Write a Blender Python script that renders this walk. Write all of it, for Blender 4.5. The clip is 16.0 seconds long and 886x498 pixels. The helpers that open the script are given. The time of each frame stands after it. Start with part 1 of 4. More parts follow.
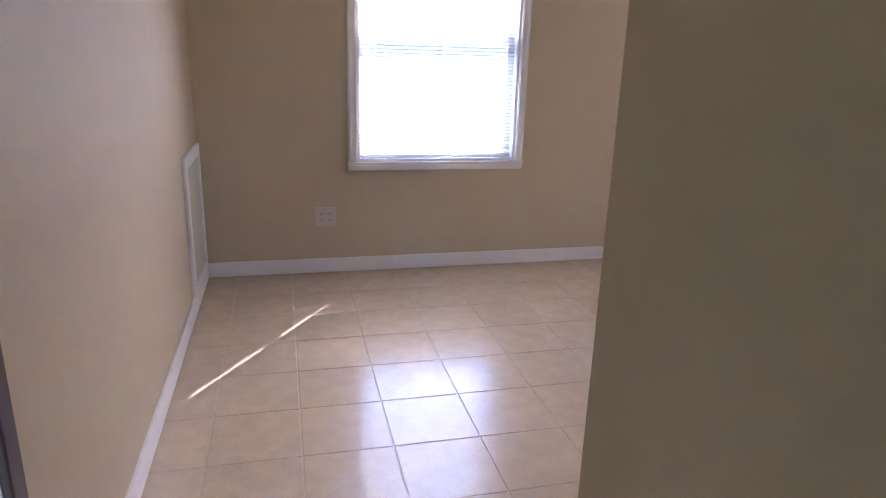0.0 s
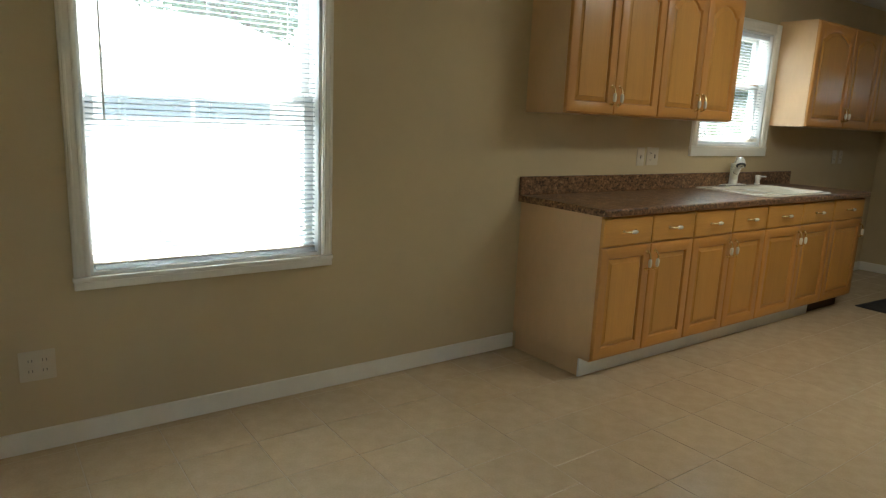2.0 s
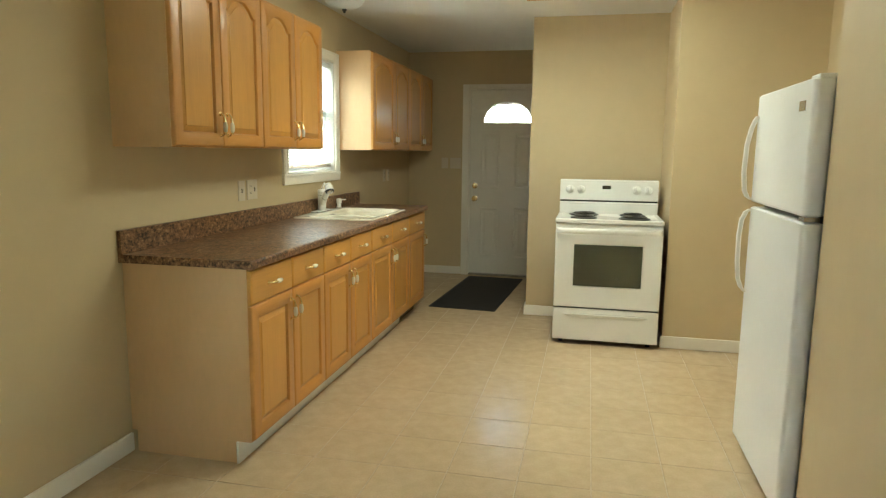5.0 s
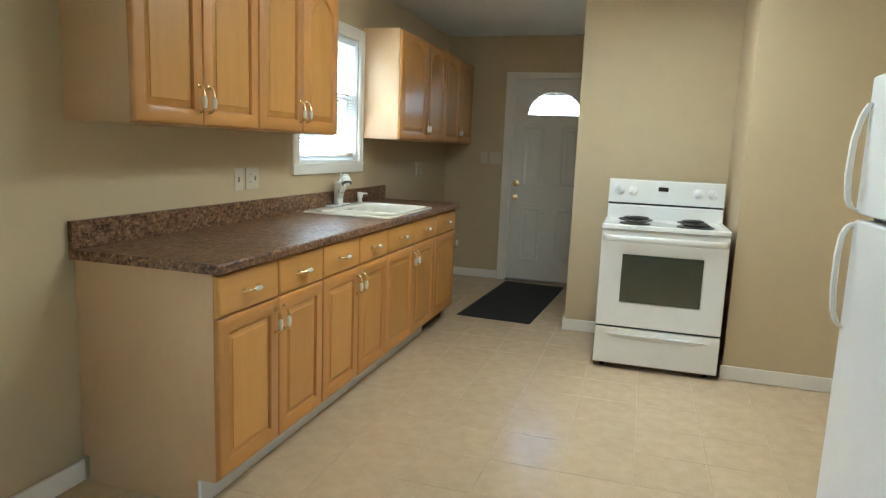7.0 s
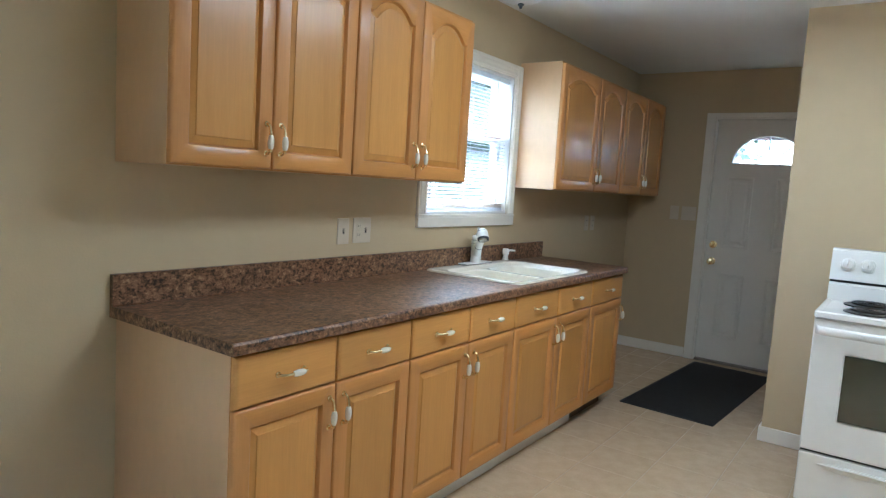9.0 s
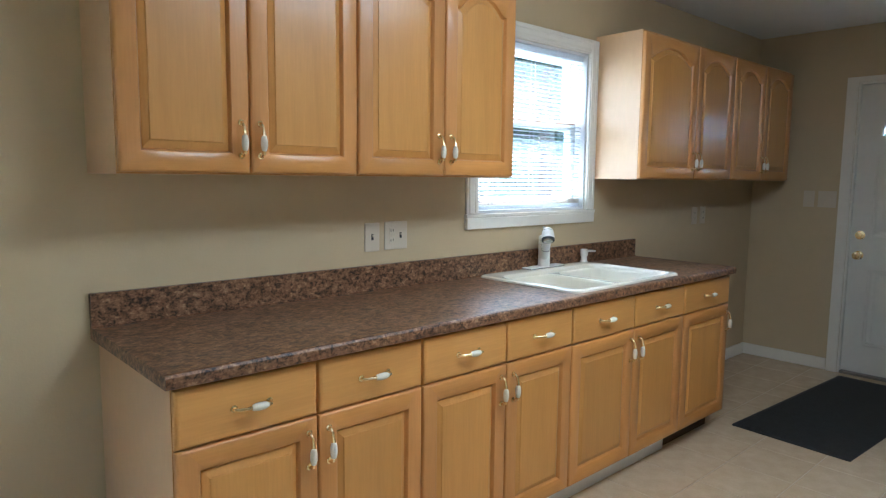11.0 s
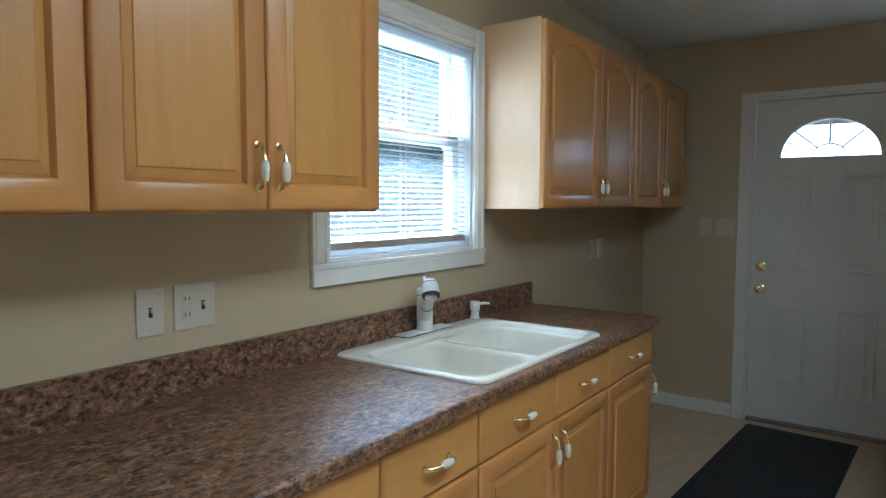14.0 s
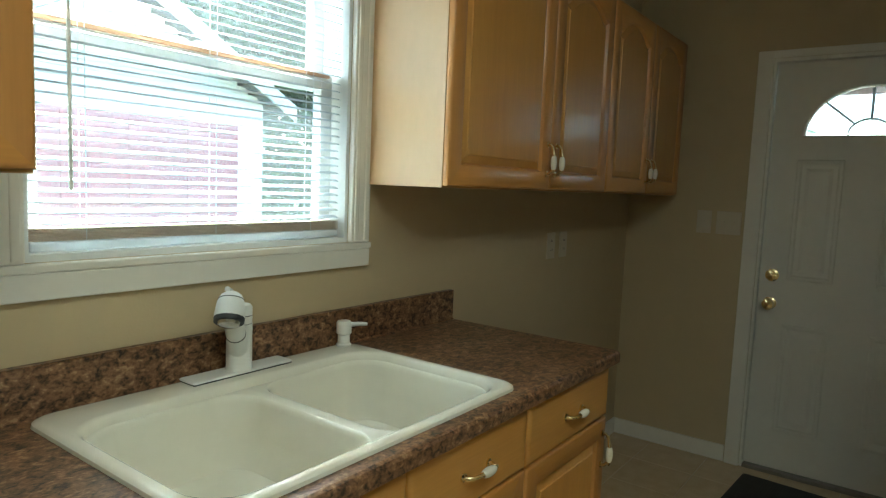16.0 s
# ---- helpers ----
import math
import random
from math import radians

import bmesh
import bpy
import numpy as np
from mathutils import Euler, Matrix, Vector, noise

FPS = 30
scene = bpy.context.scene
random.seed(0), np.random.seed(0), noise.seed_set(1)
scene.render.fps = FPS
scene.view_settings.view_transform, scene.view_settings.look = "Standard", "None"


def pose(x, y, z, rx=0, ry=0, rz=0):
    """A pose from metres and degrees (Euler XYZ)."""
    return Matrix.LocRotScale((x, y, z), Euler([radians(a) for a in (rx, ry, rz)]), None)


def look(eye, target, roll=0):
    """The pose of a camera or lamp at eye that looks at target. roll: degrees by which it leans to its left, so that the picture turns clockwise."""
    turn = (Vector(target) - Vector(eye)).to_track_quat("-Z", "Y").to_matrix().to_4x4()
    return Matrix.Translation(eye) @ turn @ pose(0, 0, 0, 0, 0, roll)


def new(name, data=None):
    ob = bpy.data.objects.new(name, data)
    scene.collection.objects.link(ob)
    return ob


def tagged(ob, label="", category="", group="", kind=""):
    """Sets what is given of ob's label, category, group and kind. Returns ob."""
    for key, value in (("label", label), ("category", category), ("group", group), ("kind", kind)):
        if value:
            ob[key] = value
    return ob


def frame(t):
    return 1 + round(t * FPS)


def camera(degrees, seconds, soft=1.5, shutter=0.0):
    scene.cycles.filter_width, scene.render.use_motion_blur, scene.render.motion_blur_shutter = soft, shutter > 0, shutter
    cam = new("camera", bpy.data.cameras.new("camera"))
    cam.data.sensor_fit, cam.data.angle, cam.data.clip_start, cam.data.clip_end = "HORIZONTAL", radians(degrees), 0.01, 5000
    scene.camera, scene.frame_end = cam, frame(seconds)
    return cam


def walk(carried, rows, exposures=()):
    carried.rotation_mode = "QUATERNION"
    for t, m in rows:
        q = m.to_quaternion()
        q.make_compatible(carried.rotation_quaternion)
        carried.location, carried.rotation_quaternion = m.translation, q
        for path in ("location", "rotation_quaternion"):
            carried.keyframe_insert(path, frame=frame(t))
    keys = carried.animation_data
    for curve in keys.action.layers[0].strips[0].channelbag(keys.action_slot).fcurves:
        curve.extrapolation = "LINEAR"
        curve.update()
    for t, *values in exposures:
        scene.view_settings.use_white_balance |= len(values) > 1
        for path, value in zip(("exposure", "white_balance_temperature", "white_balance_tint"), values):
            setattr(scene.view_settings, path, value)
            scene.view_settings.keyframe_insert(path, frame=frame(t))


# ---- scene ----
SOFT, SHUTTER = 1.25, 0.0
SKY, SUN, LAMP = 0.15, 5.0, 0.85
cam = camera(68.6, 16.0, soft=SOFT, shutter=SHUTTER)
PATH = [
    (0, (0.295, -0.126, 1.269), (0.76, 1.733, 0.695), 1.7),
    (0.5, (0.338, 0.054, 1.253), (0.855, 1.899, 0.681), -0.3),
    (1, (0.392, 0.363, 1.261), (0.932, 2.221, 0.755), 0.9),
    (1.5, (0.434, 0.631, 1.311), (1.081, 2.466, 0.846), 0.4),
    (2, (0.385, 0.901, 1.305), (1.538, 2.487, 0.912), 2.5),
    (2.5, (0.376, 1.088, 1.305), (1.861, 2.386, 0.975), 2.7),
    (3, (0.429, 1.262, 1.3), (2.047, 2.396, 0.988), 0.2),
    (3.5, (0.476, 1.387, 1.333), (2.199, 2.36, 1.039), 1.3),
    (4, (0.473, 1.52, 1.349), (2.317, 2.228, 1.033), 1.4),
    (4.5, (0.452, 1.646, 1.359), (2.384, 2.067, 1.057), 0.5),
    (7, (1.048, 1.656, 1.32), (2.94, 2.225, 1.011), 2.3),
    (7.5, (1.253, 1.724, 1.341), (3.105, 2.373, 0.953), 0.9),
    (8, (1.441, 1.709, 1.341), (3.246, 2.511, 1.026), 2.0),
    (8.5, (1.635, 1.592, 1.362), (3.327, 2.637, 1.154), 3.7),
    (9, (1.813, 1.582, 1.357), (3.438, 2.73, 1.157), 3.6),
    (11.5, (2.436, 1.48, 1.365), (3.746, 2.975, 1.138), 0.5),
    (12, (2.481, 1.564, 1.36), (3.826, 3.019, 1.088), -0.1),
    (12.5, (2.557, 1.715, 1.399), (4.025, 3.058, 1.194), 0.7),
    (13, (2.657, 1.84, 1.397), (4.28, 3.0, 1.252), 0.8),
    (13.5, (2.875, 1.998, 1.386), (4.53, 3.111, 1.233), 0.5),
    (14, (3.057, 2.128, 1.387), (4.679, 3.29, 1.245), 0.2),
    (14.5, (3.214, 2.296, 1.388), (4.863, 3.411, 1.19), -0.0),
    (15, (3.434, 2.357, 1.391), (5.177, 3.309, 1.155), -0.5),
    (15.5, (3.72, 2.288, 1.396), (5.392, 3.366, 1.192), 2.3),
    (16, (4.016, 2.301, 1.372), (5.62, 3.479, 1.173), 2.4),
]
EXPOSURES = [
    (0.0, 3.68, 5110, 30), (0.5, 3.53, 5010, 27), (1.0, 3.50, 5210, 20), (1.5, 3.33, 5760, 2), (2.0, 2.96, 6110, -2), (2.5, 2.84, 6260, -3),
    (3.0, 3.51, 6920, -6), (3.5, 3.84, 7560, -14), (4.0, 3.83, 8360, -15), (4.5, 3.86, 7460, -13), (7.0, 3.83, 5350, -3), (7.5, 3.91, 5050, -1),
    (8.0, 3.88, 4840, 0), (8.5, 3.80, 4890, 3), (9.0, 3.82, 4840, 3), (11.5, 3.83, 4790, 3), (12.0, 3.78, 4740, 2), (13.0, 3.80, 4540, -1),
    (14.5, 3.25, 4690, -2), (15.5, 3.23, 5270, -11), (16.0, 3.05, 5620, -14)]
walk(cam, [(t, look(eye, target, roll)) for t, eye, target, roll in PATH], EXPOSURES)

# ---- world, sun, exposure ----
SUN_AZ, SUN_EL = 33.7, 47.0          # degrees from +y towards +x, and above the horizon
world = bpy.data.worlds.new("sky")
scene.world = world
world.use_nodes = True
wn = world.node_tree
sky = wn.nodes.new("ShaderNodeTexSky")
sky.sky_type = "NISHITA"
sky.sun_disc = False
sky.sun_elevation = radians(SUN_EL)
sky.sun_rotation = radians(SUN_AZ)
wn.nodes["Background"].inputs["Strength"].default_value = SKY
wn.links.new(sky.outputs["Color"], wn.nodes["Background"].inputs["Color"])
sun = new("sun", bpy.data.lights.new("sun", "SUN"))
sun.data.energy = SUN
sun.data.angle = radians(0.5)
sun.data.color = (1.0, 0.94, 0.85)
sd = Vector((math.sin(radians(SUN_AZ)) * math.cos(radians(SUN_EL)), math.cos(radians(SUN_AZ)) * math.cos(radians(SUN_EL)), math.sin(radians(SUN_EL))))
sun.matrix_world = look(sd * 30, (0, 0, 0))


# ---- materials ----
def material(name, color, rough=0.5, metal=0.0, scale=8.0, vary=0.08, bump=0.0, bump_scale=60.0, stretch=(1, 1, 1), spec=0.5, color2=None, random_vary=0.0, coat=0.0, rough_vary=0.08):
    """A surface with colour and gloss that vary at two scales, and a fine relief."""
    m = bpy.data.materials.new(name)
    m.use_nodes = True
    nt = m.node_tree
    b = nt.nodes["Principled BSDF"]
    b.inputs["Metallic"].default_value = metal
    b.inputs["Specular IOR Level"].default_value = spec
    b.inputs["Coat Weight"].default_value = coat
    b.inputs["Coat Roughness"].default_value = 0.19
    tc = nt.nodes.new("ShaderNodeTexCoord")
    mp = nt.nodes.new("ShaderNodeMapping")
    mp.inputs["Scale"].default_value = stretch
    nt.links.new(tc.outputs["Object"], mp.inputs["Vector"])
    n1 = nt.nodes.new("ShaderNodeTexNoise")
    n1.inputs["Scale"].default_value = scale
    n1.inputs["Detail"].default_value = 4
    n2 = nt.nodes.new("ShaderNodeTexNoise")
    n2.inputs["Scale"].default_value = scale * 9
    n2.inputs["Detail"].default_value = 3
    for n in (n1, n2):
        nt.links.new(mp.outputs["Vector"], n.inputs["Vector"])
    avg = nt.nodes.new("ShaderNodeMath")
    avg.operation = "MULTIPLY_ADD"
    avg.inputs[1].default_value = 0.35
    nt.links.new(n2.outputs["Fac"], avg.inputs[0])
    mul = nt.nodes.new("ShaderNodeMath")
    mul.operation = "MULTIPLY"
    mul.inputs[1].default_value = 0.65
    nt.links.new(n1.outputs["Fac"], mul.inputs[0])
    nt.links.new(mul.outputs[0], avg.inputs[2])
    ramp = nt.nodes.new("ShaderNodeValToRGB")
    c2 = color2 or tuple(min(1, c * (1 + vary)) for c in color)
    c1 = tuple(c * (1 - vary) for c in color) if color2 is None else color
    ramp.color_ramp.elements[0].position, ramp.color_ramp.elements[1].position = 0.32, 0.68
    ramp.color_ramp.elements[0].color, ramp.color_ramp.elements[1].color = (*c1, 1), (*c2, 1)
    nt.links.new(avg.outputs[0], ramp.inputs["Fac"])
    out = ramp.outputs["Color"]
    if random_vary:
        oi = nt.nodes.new("ShaderNodeObjectInfo")
        hs = nt.nodes.new("ShaderNodeHueSaturation")
        mr = nt.nodes.new("ShaderNodeMapRange")
        mr.inputs["To Min"].default_value, mr.inputs["To Max"].default_value = 1 - random_vary, 1 + random_vary
        nt.links.new(oi.outputs["Random"], mr.inputs["Value"])
        nt.links.new(mr.outputs["Result"], hs.inputs["Value"])
        nt.links.new(out, hs.inputs["Color"])
        out = hs.outputs["Color"]
    nt.links.new(out, b.inputs["Base Color"])
    rr = nt.nodes.new("ShaderNodeMapRange")
    rr.inputs["To Min"].default_value, rr.inputs["To Max"].default_value = max(0.02, rough - rough_vary), min(1, rough + rough_vary)
    nt.links.new(n1.outputs["Fac"], rr.inputs["Value"])
    nt.links.new(rr.outputs["Result"], b.inputs["Roughness"])
    if bump:
        nb = nt.nodes.new("ShaderNodeTexNoise")
        nb.inputs["Scale"].default_value = bump_scale
        nb.inputs["Detail"].default_value = 3
        nt.links.new(mp.outputs["Vector"], nb.inputs["Vector"])
        bp = nt.nodes.new("ShaderNodeBump")
        bp.inputs["Strength"].default_value = bump
        bp.inputs["Distance"].default_value = 0.002
        nt.links.new(nb.outputs["Fac"], bp.inputs["Height"])
        nt.links.new(bp.outputs["Normal"], b.inputs["Normal"])
    return m


def glowing(name, color, strength):
    m = bpy.data.materials.new(name)
    m.use_nodes = True
    b = m.node_tree.nodes["Principled BSDF"]
    b.inputs["Base Color"].default_value = (0.8, 0.8, 0.8, 1)
    b.inputs["Emission Color"].default_value = (*color, 1)
    b.inputs["Emission Strength"].default_value = strength
    return m


def clear_glass(name, rough=0.0, tint=(1, 1, 1)):
    m = bpy.data.materials.new(name)
    m.use_nodes = True
    b = m.node_tree.nodes["Principled BSDF"]
    b.inputs["Base Color"].default_value = (*tint, 1)
    b.inputs["Transmission Weight"].default_value = 1.0
    b.inputs["Roughness"].default_value = rough
    b.inputs["IOR"].default_value = 1.45
    return m


def hazy_glass(name, share):
    """Window glass; an added bluish translucent share imitates glare haze and scatters some daylight."""
    m = clear_glass(name)
    nt = m.node_tree
    tr = nt.nodes.new("ShaderNodeBsdfTranslucent")
    tr.inputs["Color"].default_value = (0.82, 0.88, 0.96, 1)
    tc = nt.nodes.new("ShaderNodeTexCoord")
    ns = nt.nodes.new("ShaderNodeTexNoise")
    ns.inputs["Scale"].default_value = 3.0
    nt.links.new(tc.outputs["Object"], ns.inputs["Vector"])
    mr = nt.nodes.new("ShaderNodeMapRange")
    mr.inputs["To Min"].default_value, mr.inputs["To Max"].default_value = share * 0.8, share * 1.2
    nt.links.new(ns.outputs["Fac"], mr.inputs["Value"])
    mx = nt.nodes.new("ShaderNodeMixShader")
    nt.links.new(mr.outputs["Result"], mx.inputs["Fac"])
    nt.links.new(nt.nodes["Principled BSDF"].outputs["BSDF"], mx.inputs[1])
    nt.links.new(tr.outputs["BSDF"], mx.inputs[2])
    nt.links.new(mx.outputs["Shader"], nt.nodes["Material Output"].inputs["Surface"])
    return m


def counter_laminate():
    """Brown granite-look laminate: dark, mid and tan flecks of two sizes."""
    m = material("brown_mottled_laminate", (0.1, 0.06, 0.045), 0.36, spec=0.36)
    nt = m.node_tree
    b = nt.nodes["Principled BSDF"]
    tc = next(n for n in nt.nodes if n.type == "TEX_COORD")
    mp = nt.nodes.new("ShaderNodeMapping")
    mp.inputs["Scale"].default_value = (0.75, 1.0, 1.0)
    nt.links.new(tc.outputs["Object"], mp.inputs["Vector"])
    noises = []
    for s, d, w in ((66, 4, 0.7), (190, 2, 0.0), (17, 5, 0.4)):
        n = nt.nodes.new("ShaderNodeTexNoise")
        n.inputs["Scale"].default_value, n.inputs["Detail"].default_value, n.inputs["Distortion"].default_value = s, d, w
        nt.links.new(mp.outputs["Vector"], n.inputs["Vector"])
        noises.append(n)
    mx = nt.nodes.new("ShaderNodeMix")
    mx.data_type = "FLOAT"
    mx.inputs["Factor"].default_value = 0.3
    nt.links.new(noises[0].outputs["Fac"], mx.inputs["A"])
    nt.links.new(noises[1].outputs["Fac"], mx.inputs["B"])
    r = nt.nodes.new("ShaderNodeValToRGB")
    e = r.color_ramp.elements
    e[0].position, e[0].color = 0.37, (0.035, 0.02, 0.013, 1)
    e[1].position, e[1].color = 0.65, (0.46, 0.29, 0.16, 1)
    for p, col in ((0.43, (0.115, 0.062, 0.034, 1)), (0.51, (0.225, 0.118, 0.06, 1)), (0.59, (0.32, 0.18, 0.095, 1))):
        n = e.new(p)
        n.color = col
    nt.links.new(mx.outputs["Result"], r.inputs["Fac"])
    blot = nt.nodes.new("ShaderNodeMix")
    blot.data_type = "RGBA"
    blot.blend_type = "MULTIPLY"
    blot.inputs["B"].default_value = (0.68, 0.64, 0.62, 1)
    br = nt.nodes.new("ShaderNodeMapRange")
    br.inputs["From Min"].default_value, br.inputs["From Max"].default_value = 0.38, 0.74
    nt.links.new(noises[2].outputs["Fac"], br.inputs["Value"])
    nt.links.new(br.outputs["Result"], blot.inputs["Factor"])
    nt.links.new(r.outputs["Color"], blot.inputs["A"])
    nt.links.new(blot.outputs["Result"], b.inputs["Base Color"])
    return m


def maple(name, color, upright=True):
    """Honey-stained maple with long grain streaks and a satin finish."""
    s = (9.0, 9.0, 0.55) if upright else (0.55, 9.0, 9.0)
    return material(name, tuple(c * k for c, k in zip(color, (0.9, 0.87, 0.84))), 0.42, scale=2.2, stretch=s, color2=tuple(min(1, c * 1.08) for c in color), spec=0.35, bump=0.03, bump_scale=30, random_vary=0.1, coat=0.5)


def translucent_slat():
    """Thin white vinyl that lets a part of the daylight through."""
    m = material("white_vinyl_slat", (0.79, 0.82, 0.85), 0.5, scale=6, vary=0.03)
    nt = m.node_tree
    tr = nt.nodes.new("ShaderNodeBsdfTranslucent")
    tr.inputs["Color"].default_value = (0.72, 0.77, 0.83, 1)
    mx = nt.nodes.new("ShaderNodeMixShader")
    mx.inputs["Fac"].default_value = 0.3
    nt.links.new(nt.nodes["Principled BSDF"].outputs["BSDF"], mx.inputs[1])
    nt.links.new(tr.outputs["BSDF"], mx.inputs[2])
    nt.links.new(mx.outputs["Shader"], nt.nodes["Material Output"].inputs["Surface"])
    return m


PAINT = material("tan_wall_paint", (0.575, 0.458, 0.28), 0.62, scale=1.3, vary=0.035, bump=0.25, bump_scale=140)
CEILING = material("flat_white_ceiling_paint", (0.74, 0.72, 0.67), 0.9, scale=1.0, vary=0.03, bump=0.4, bump_scale=90)
TRIM = material("white_gloss_trim_paint", (0.84, 0.80, 0.72), 0.35, scale=3, vary=0.03, bump=0.1, bump_scale=50)
DOORPAINT = material("white_door_paint", (0.79, 0.76, 0.69), 0.42, scale=3, vary=0.03, bump=0.1, bump_scale=80)
TILE = material("beige_ceramic_tile", (0.555, 0.422, 0.27), 0.2, scale=13, color2=(0.665, 0.52, 0.345), bump=0.05, bump_scale=30, random_vary=0.02, rough_vary=0.05)
GROUT = material("pale_grout", (0.55, 0.445, 0.31), 0.8, scale=20, vary=0.1, bump=0.3, bump_scale=200)
WOOD = maple("honey_maple", (0.585, 0.295, 0.071))
STILE = maple("honey_maple_stile", (0.575, 0.277, 0.078))
WOODH = maple("honey_maple_across", (0.605, 0.312, 0.078), False)
RAIL = maple("honey_maple_rail", (0.595, 0.283, 0.067), False)
WOODSIDE = material("pale_maple_laminate", (0.645, 0.425, 0.228), 0.42, scale=2.5, vary=0.05, stretch=(2, 2, 0.8), bump=0.04, bump_scale=60)
TOESHADE = material("toe_space_shade", (0.06, 0.035, 0.015), 0.8)
LAMINATE = counter_laminate()
TOEKICK = material("white_toe_kick_board", (0.74, 0.74, 0.72), 0.45, scale=6, vary=0.06)
PORCELAIN = material("white_porcelain", (0.83, 0.78, 0.66), 0.09, scale=4, vary=0.02, rough_vary=0.04)
PLATE = material("cream_plate_plastic", (0.64, 0.56, 0.44), 0.4, scale=5, vary=0.03)
PLASTIC = material("white_plastic", (0.80, 0.79, 0.75), 0.35, scale=5, vary=0.03)
ENAMEL = material("white_stove_enamel", (0.81, 0.80, 0.76), 0.2, scale=4, vary=0.025, rough_vary=0.05)
FRIDGEPAINT = material("white_pebbled_appliance_paint", (0.80, 0.80, 0.79), 0.4, scale=4, vary=0.025, bump=0.25, bump_scale=260)
BRASS = material("polished_brass", (0.88, 0.74, 0.42), 0.17, 1.0, scale=30, vary=0.08)
CHROME = material("grey_metal", (0.55, 0.55, 0.54), 0.25, 1.0, scale=30, vary=0.06)
BLACK = material("black_enamel", (0.012, 0.012, 0.012), 0.35, scale=20, vary=0.3)
DARKGLASS = material("dark_oven_glass", (0.026, 0.032, 0.018), 0.08, scale=4, vary=0.3, rough_vary=0.02, spec=1.0, coat=0.7)
DARKGREY = material("dark_grey_plastic", (0.03, 0.03, 0.035), 0.45, scale=20, vary=0.2)
MATRUBBER = material("charcoal_ribbed_mat", (0.032, 0.031, 0.030), 0.85, scale=30, vary=0.35, bump=0.8, bump_scale=150)
VINYL = material("white_vinyl_window", (0.80, 0.80, 0.79), 0.4, scale=4, vary=0.02)
SLAT = translucent_slat()
SHADESLAT = material("shaded_vinyl_slat", (0.60, 0.51, 0.41), 0.5, scale=6, vary=0.06)
STRIP = material("tan_rail_strip", (0.46, 0.27, 0.15), 0.6, scale=8, vary=0.12)
STEEL = material("galvanised_threshold", (0.25, 0.22, 0.19), 0.4, 0.6, scale=20, vary=0.2)
HAZY = hazy_glass("hazy_window_glass", 0.022)
LAMPLENS = glowing("lit_diffuser", (1.0, 0.95, 0.86), LAMP)
SIDING = material("white_lap_siding", (0.72, 0.72, 0.70), 0.6, scale=2, vary=0.06)
REDDOOR = material("faded_red_garage_paint", (0.27, 0.07, 0.10), 0.6, scale=2, vary=0.12)
SHINGLE = material("grey_shingles", (0.16, 0.15, 0.15), 0.9, scale=14, vary=0.3, bump=0.6, bump_scale=40)
PALESHINGLE = material("pale_grey_shingles", (0.42, 0.41, 0.40), 0.9, scale=14, vary=0.15, bump=0.6, bump_scale=40)
GRASS = material("lawn", (0.05, 0.09, 0.03), 0.9, scale=3, color2=(0.10, 0.15, 0.05), bump=1.0, bump_scale=60)
CONCRETE = material("concrete_drive", (0.36, 0.34, 0.31), 0.85, scale=2, vary=0.12, bump=0.4, bump_scale=60)
LEAF = material("green_leaves", (0.06, 0.105, 0.04), 0.5, scale=4, color2=(0.13, 0.19, 0.085))
BARK = material("brown_bark", (0.09, 0.065, 0.045), 0.9, scale=9, vary=0.3, bump=1.0, bump_scale=30)
DARKWOOD = material("dark_stained_wood", (0.055, 0.03, 0.018), 0.4, scale=3, stretch=(8, 8, 0.6), vary=0.3)
MAUVE = material("mauve_porch_paint", (0.42, 0.33, 0.36), 0.6, scale=3, vary=0.06)
PANEREFLECTION = material("grey_blue_pane_reflection", (0.30, 0.35, 0.40), 0.6, scale=2, vary=0.08)


# ---- mesh helpers ----
ORIGIN = {}


def thing(name, at, label, category, group="", kind=""):
    ob = new(name)
    ob.location = at
    ob.empty_display_size = 0.1
    ORIGIN[ob] = Vector(at)
    return tagged(ob, label, category, group, kind)


def part(name, bm, mat, parent=None, label="", smooth=False):
    """Links a bmesh, built in world metres, as ONE mesh object under a thing or a part."""
    me = bpy.data.meshes.new(name)
    off = ORIGIN.get(parent, Vector((0, 0, 0)))
    bmesh.ops.translate(bm, verts=bm.verts, vec=-off)
    bmesh.ops.recalc_face_normals(bm, faces=bm.faces)
    bm.to_mesh(me)
    bm.free()
    me.materials.append(mat)
    if smooth:
        me.shade_smooth()
        me.set_sharp_from_angle(angle=radians(40))
    ob = new(name, me)
    if parent is not None:
        ob.parent = parent
    ORIGIN[ob] = off
    return tagged(ob, label)


def block(x0, x1, y0, y1, z0, z1, bevel=0.0, bm=None, seg=2):
    own = bm is None
    bm = bm or bmesh.new()
    r = bmesh.ops.create_cube(bm, size=1.0, matrix=Matrix.Translation(((x0 + x1) / 2, (y0 + y1) / 2, (z0 + z1) / 2)) @ Matrix.Diagonal((abs(x1 - x0), abs(y1 - y0), abs(z1 - z0), 1)))
    if bevel:
        es = list({e for v in r["verts"] for e in v.link_edges})
        bmesh.ops.bevel(bm, geom=es, offset=bevel, segments=seg, affect="EDGES", profile=0.5)
    return bm


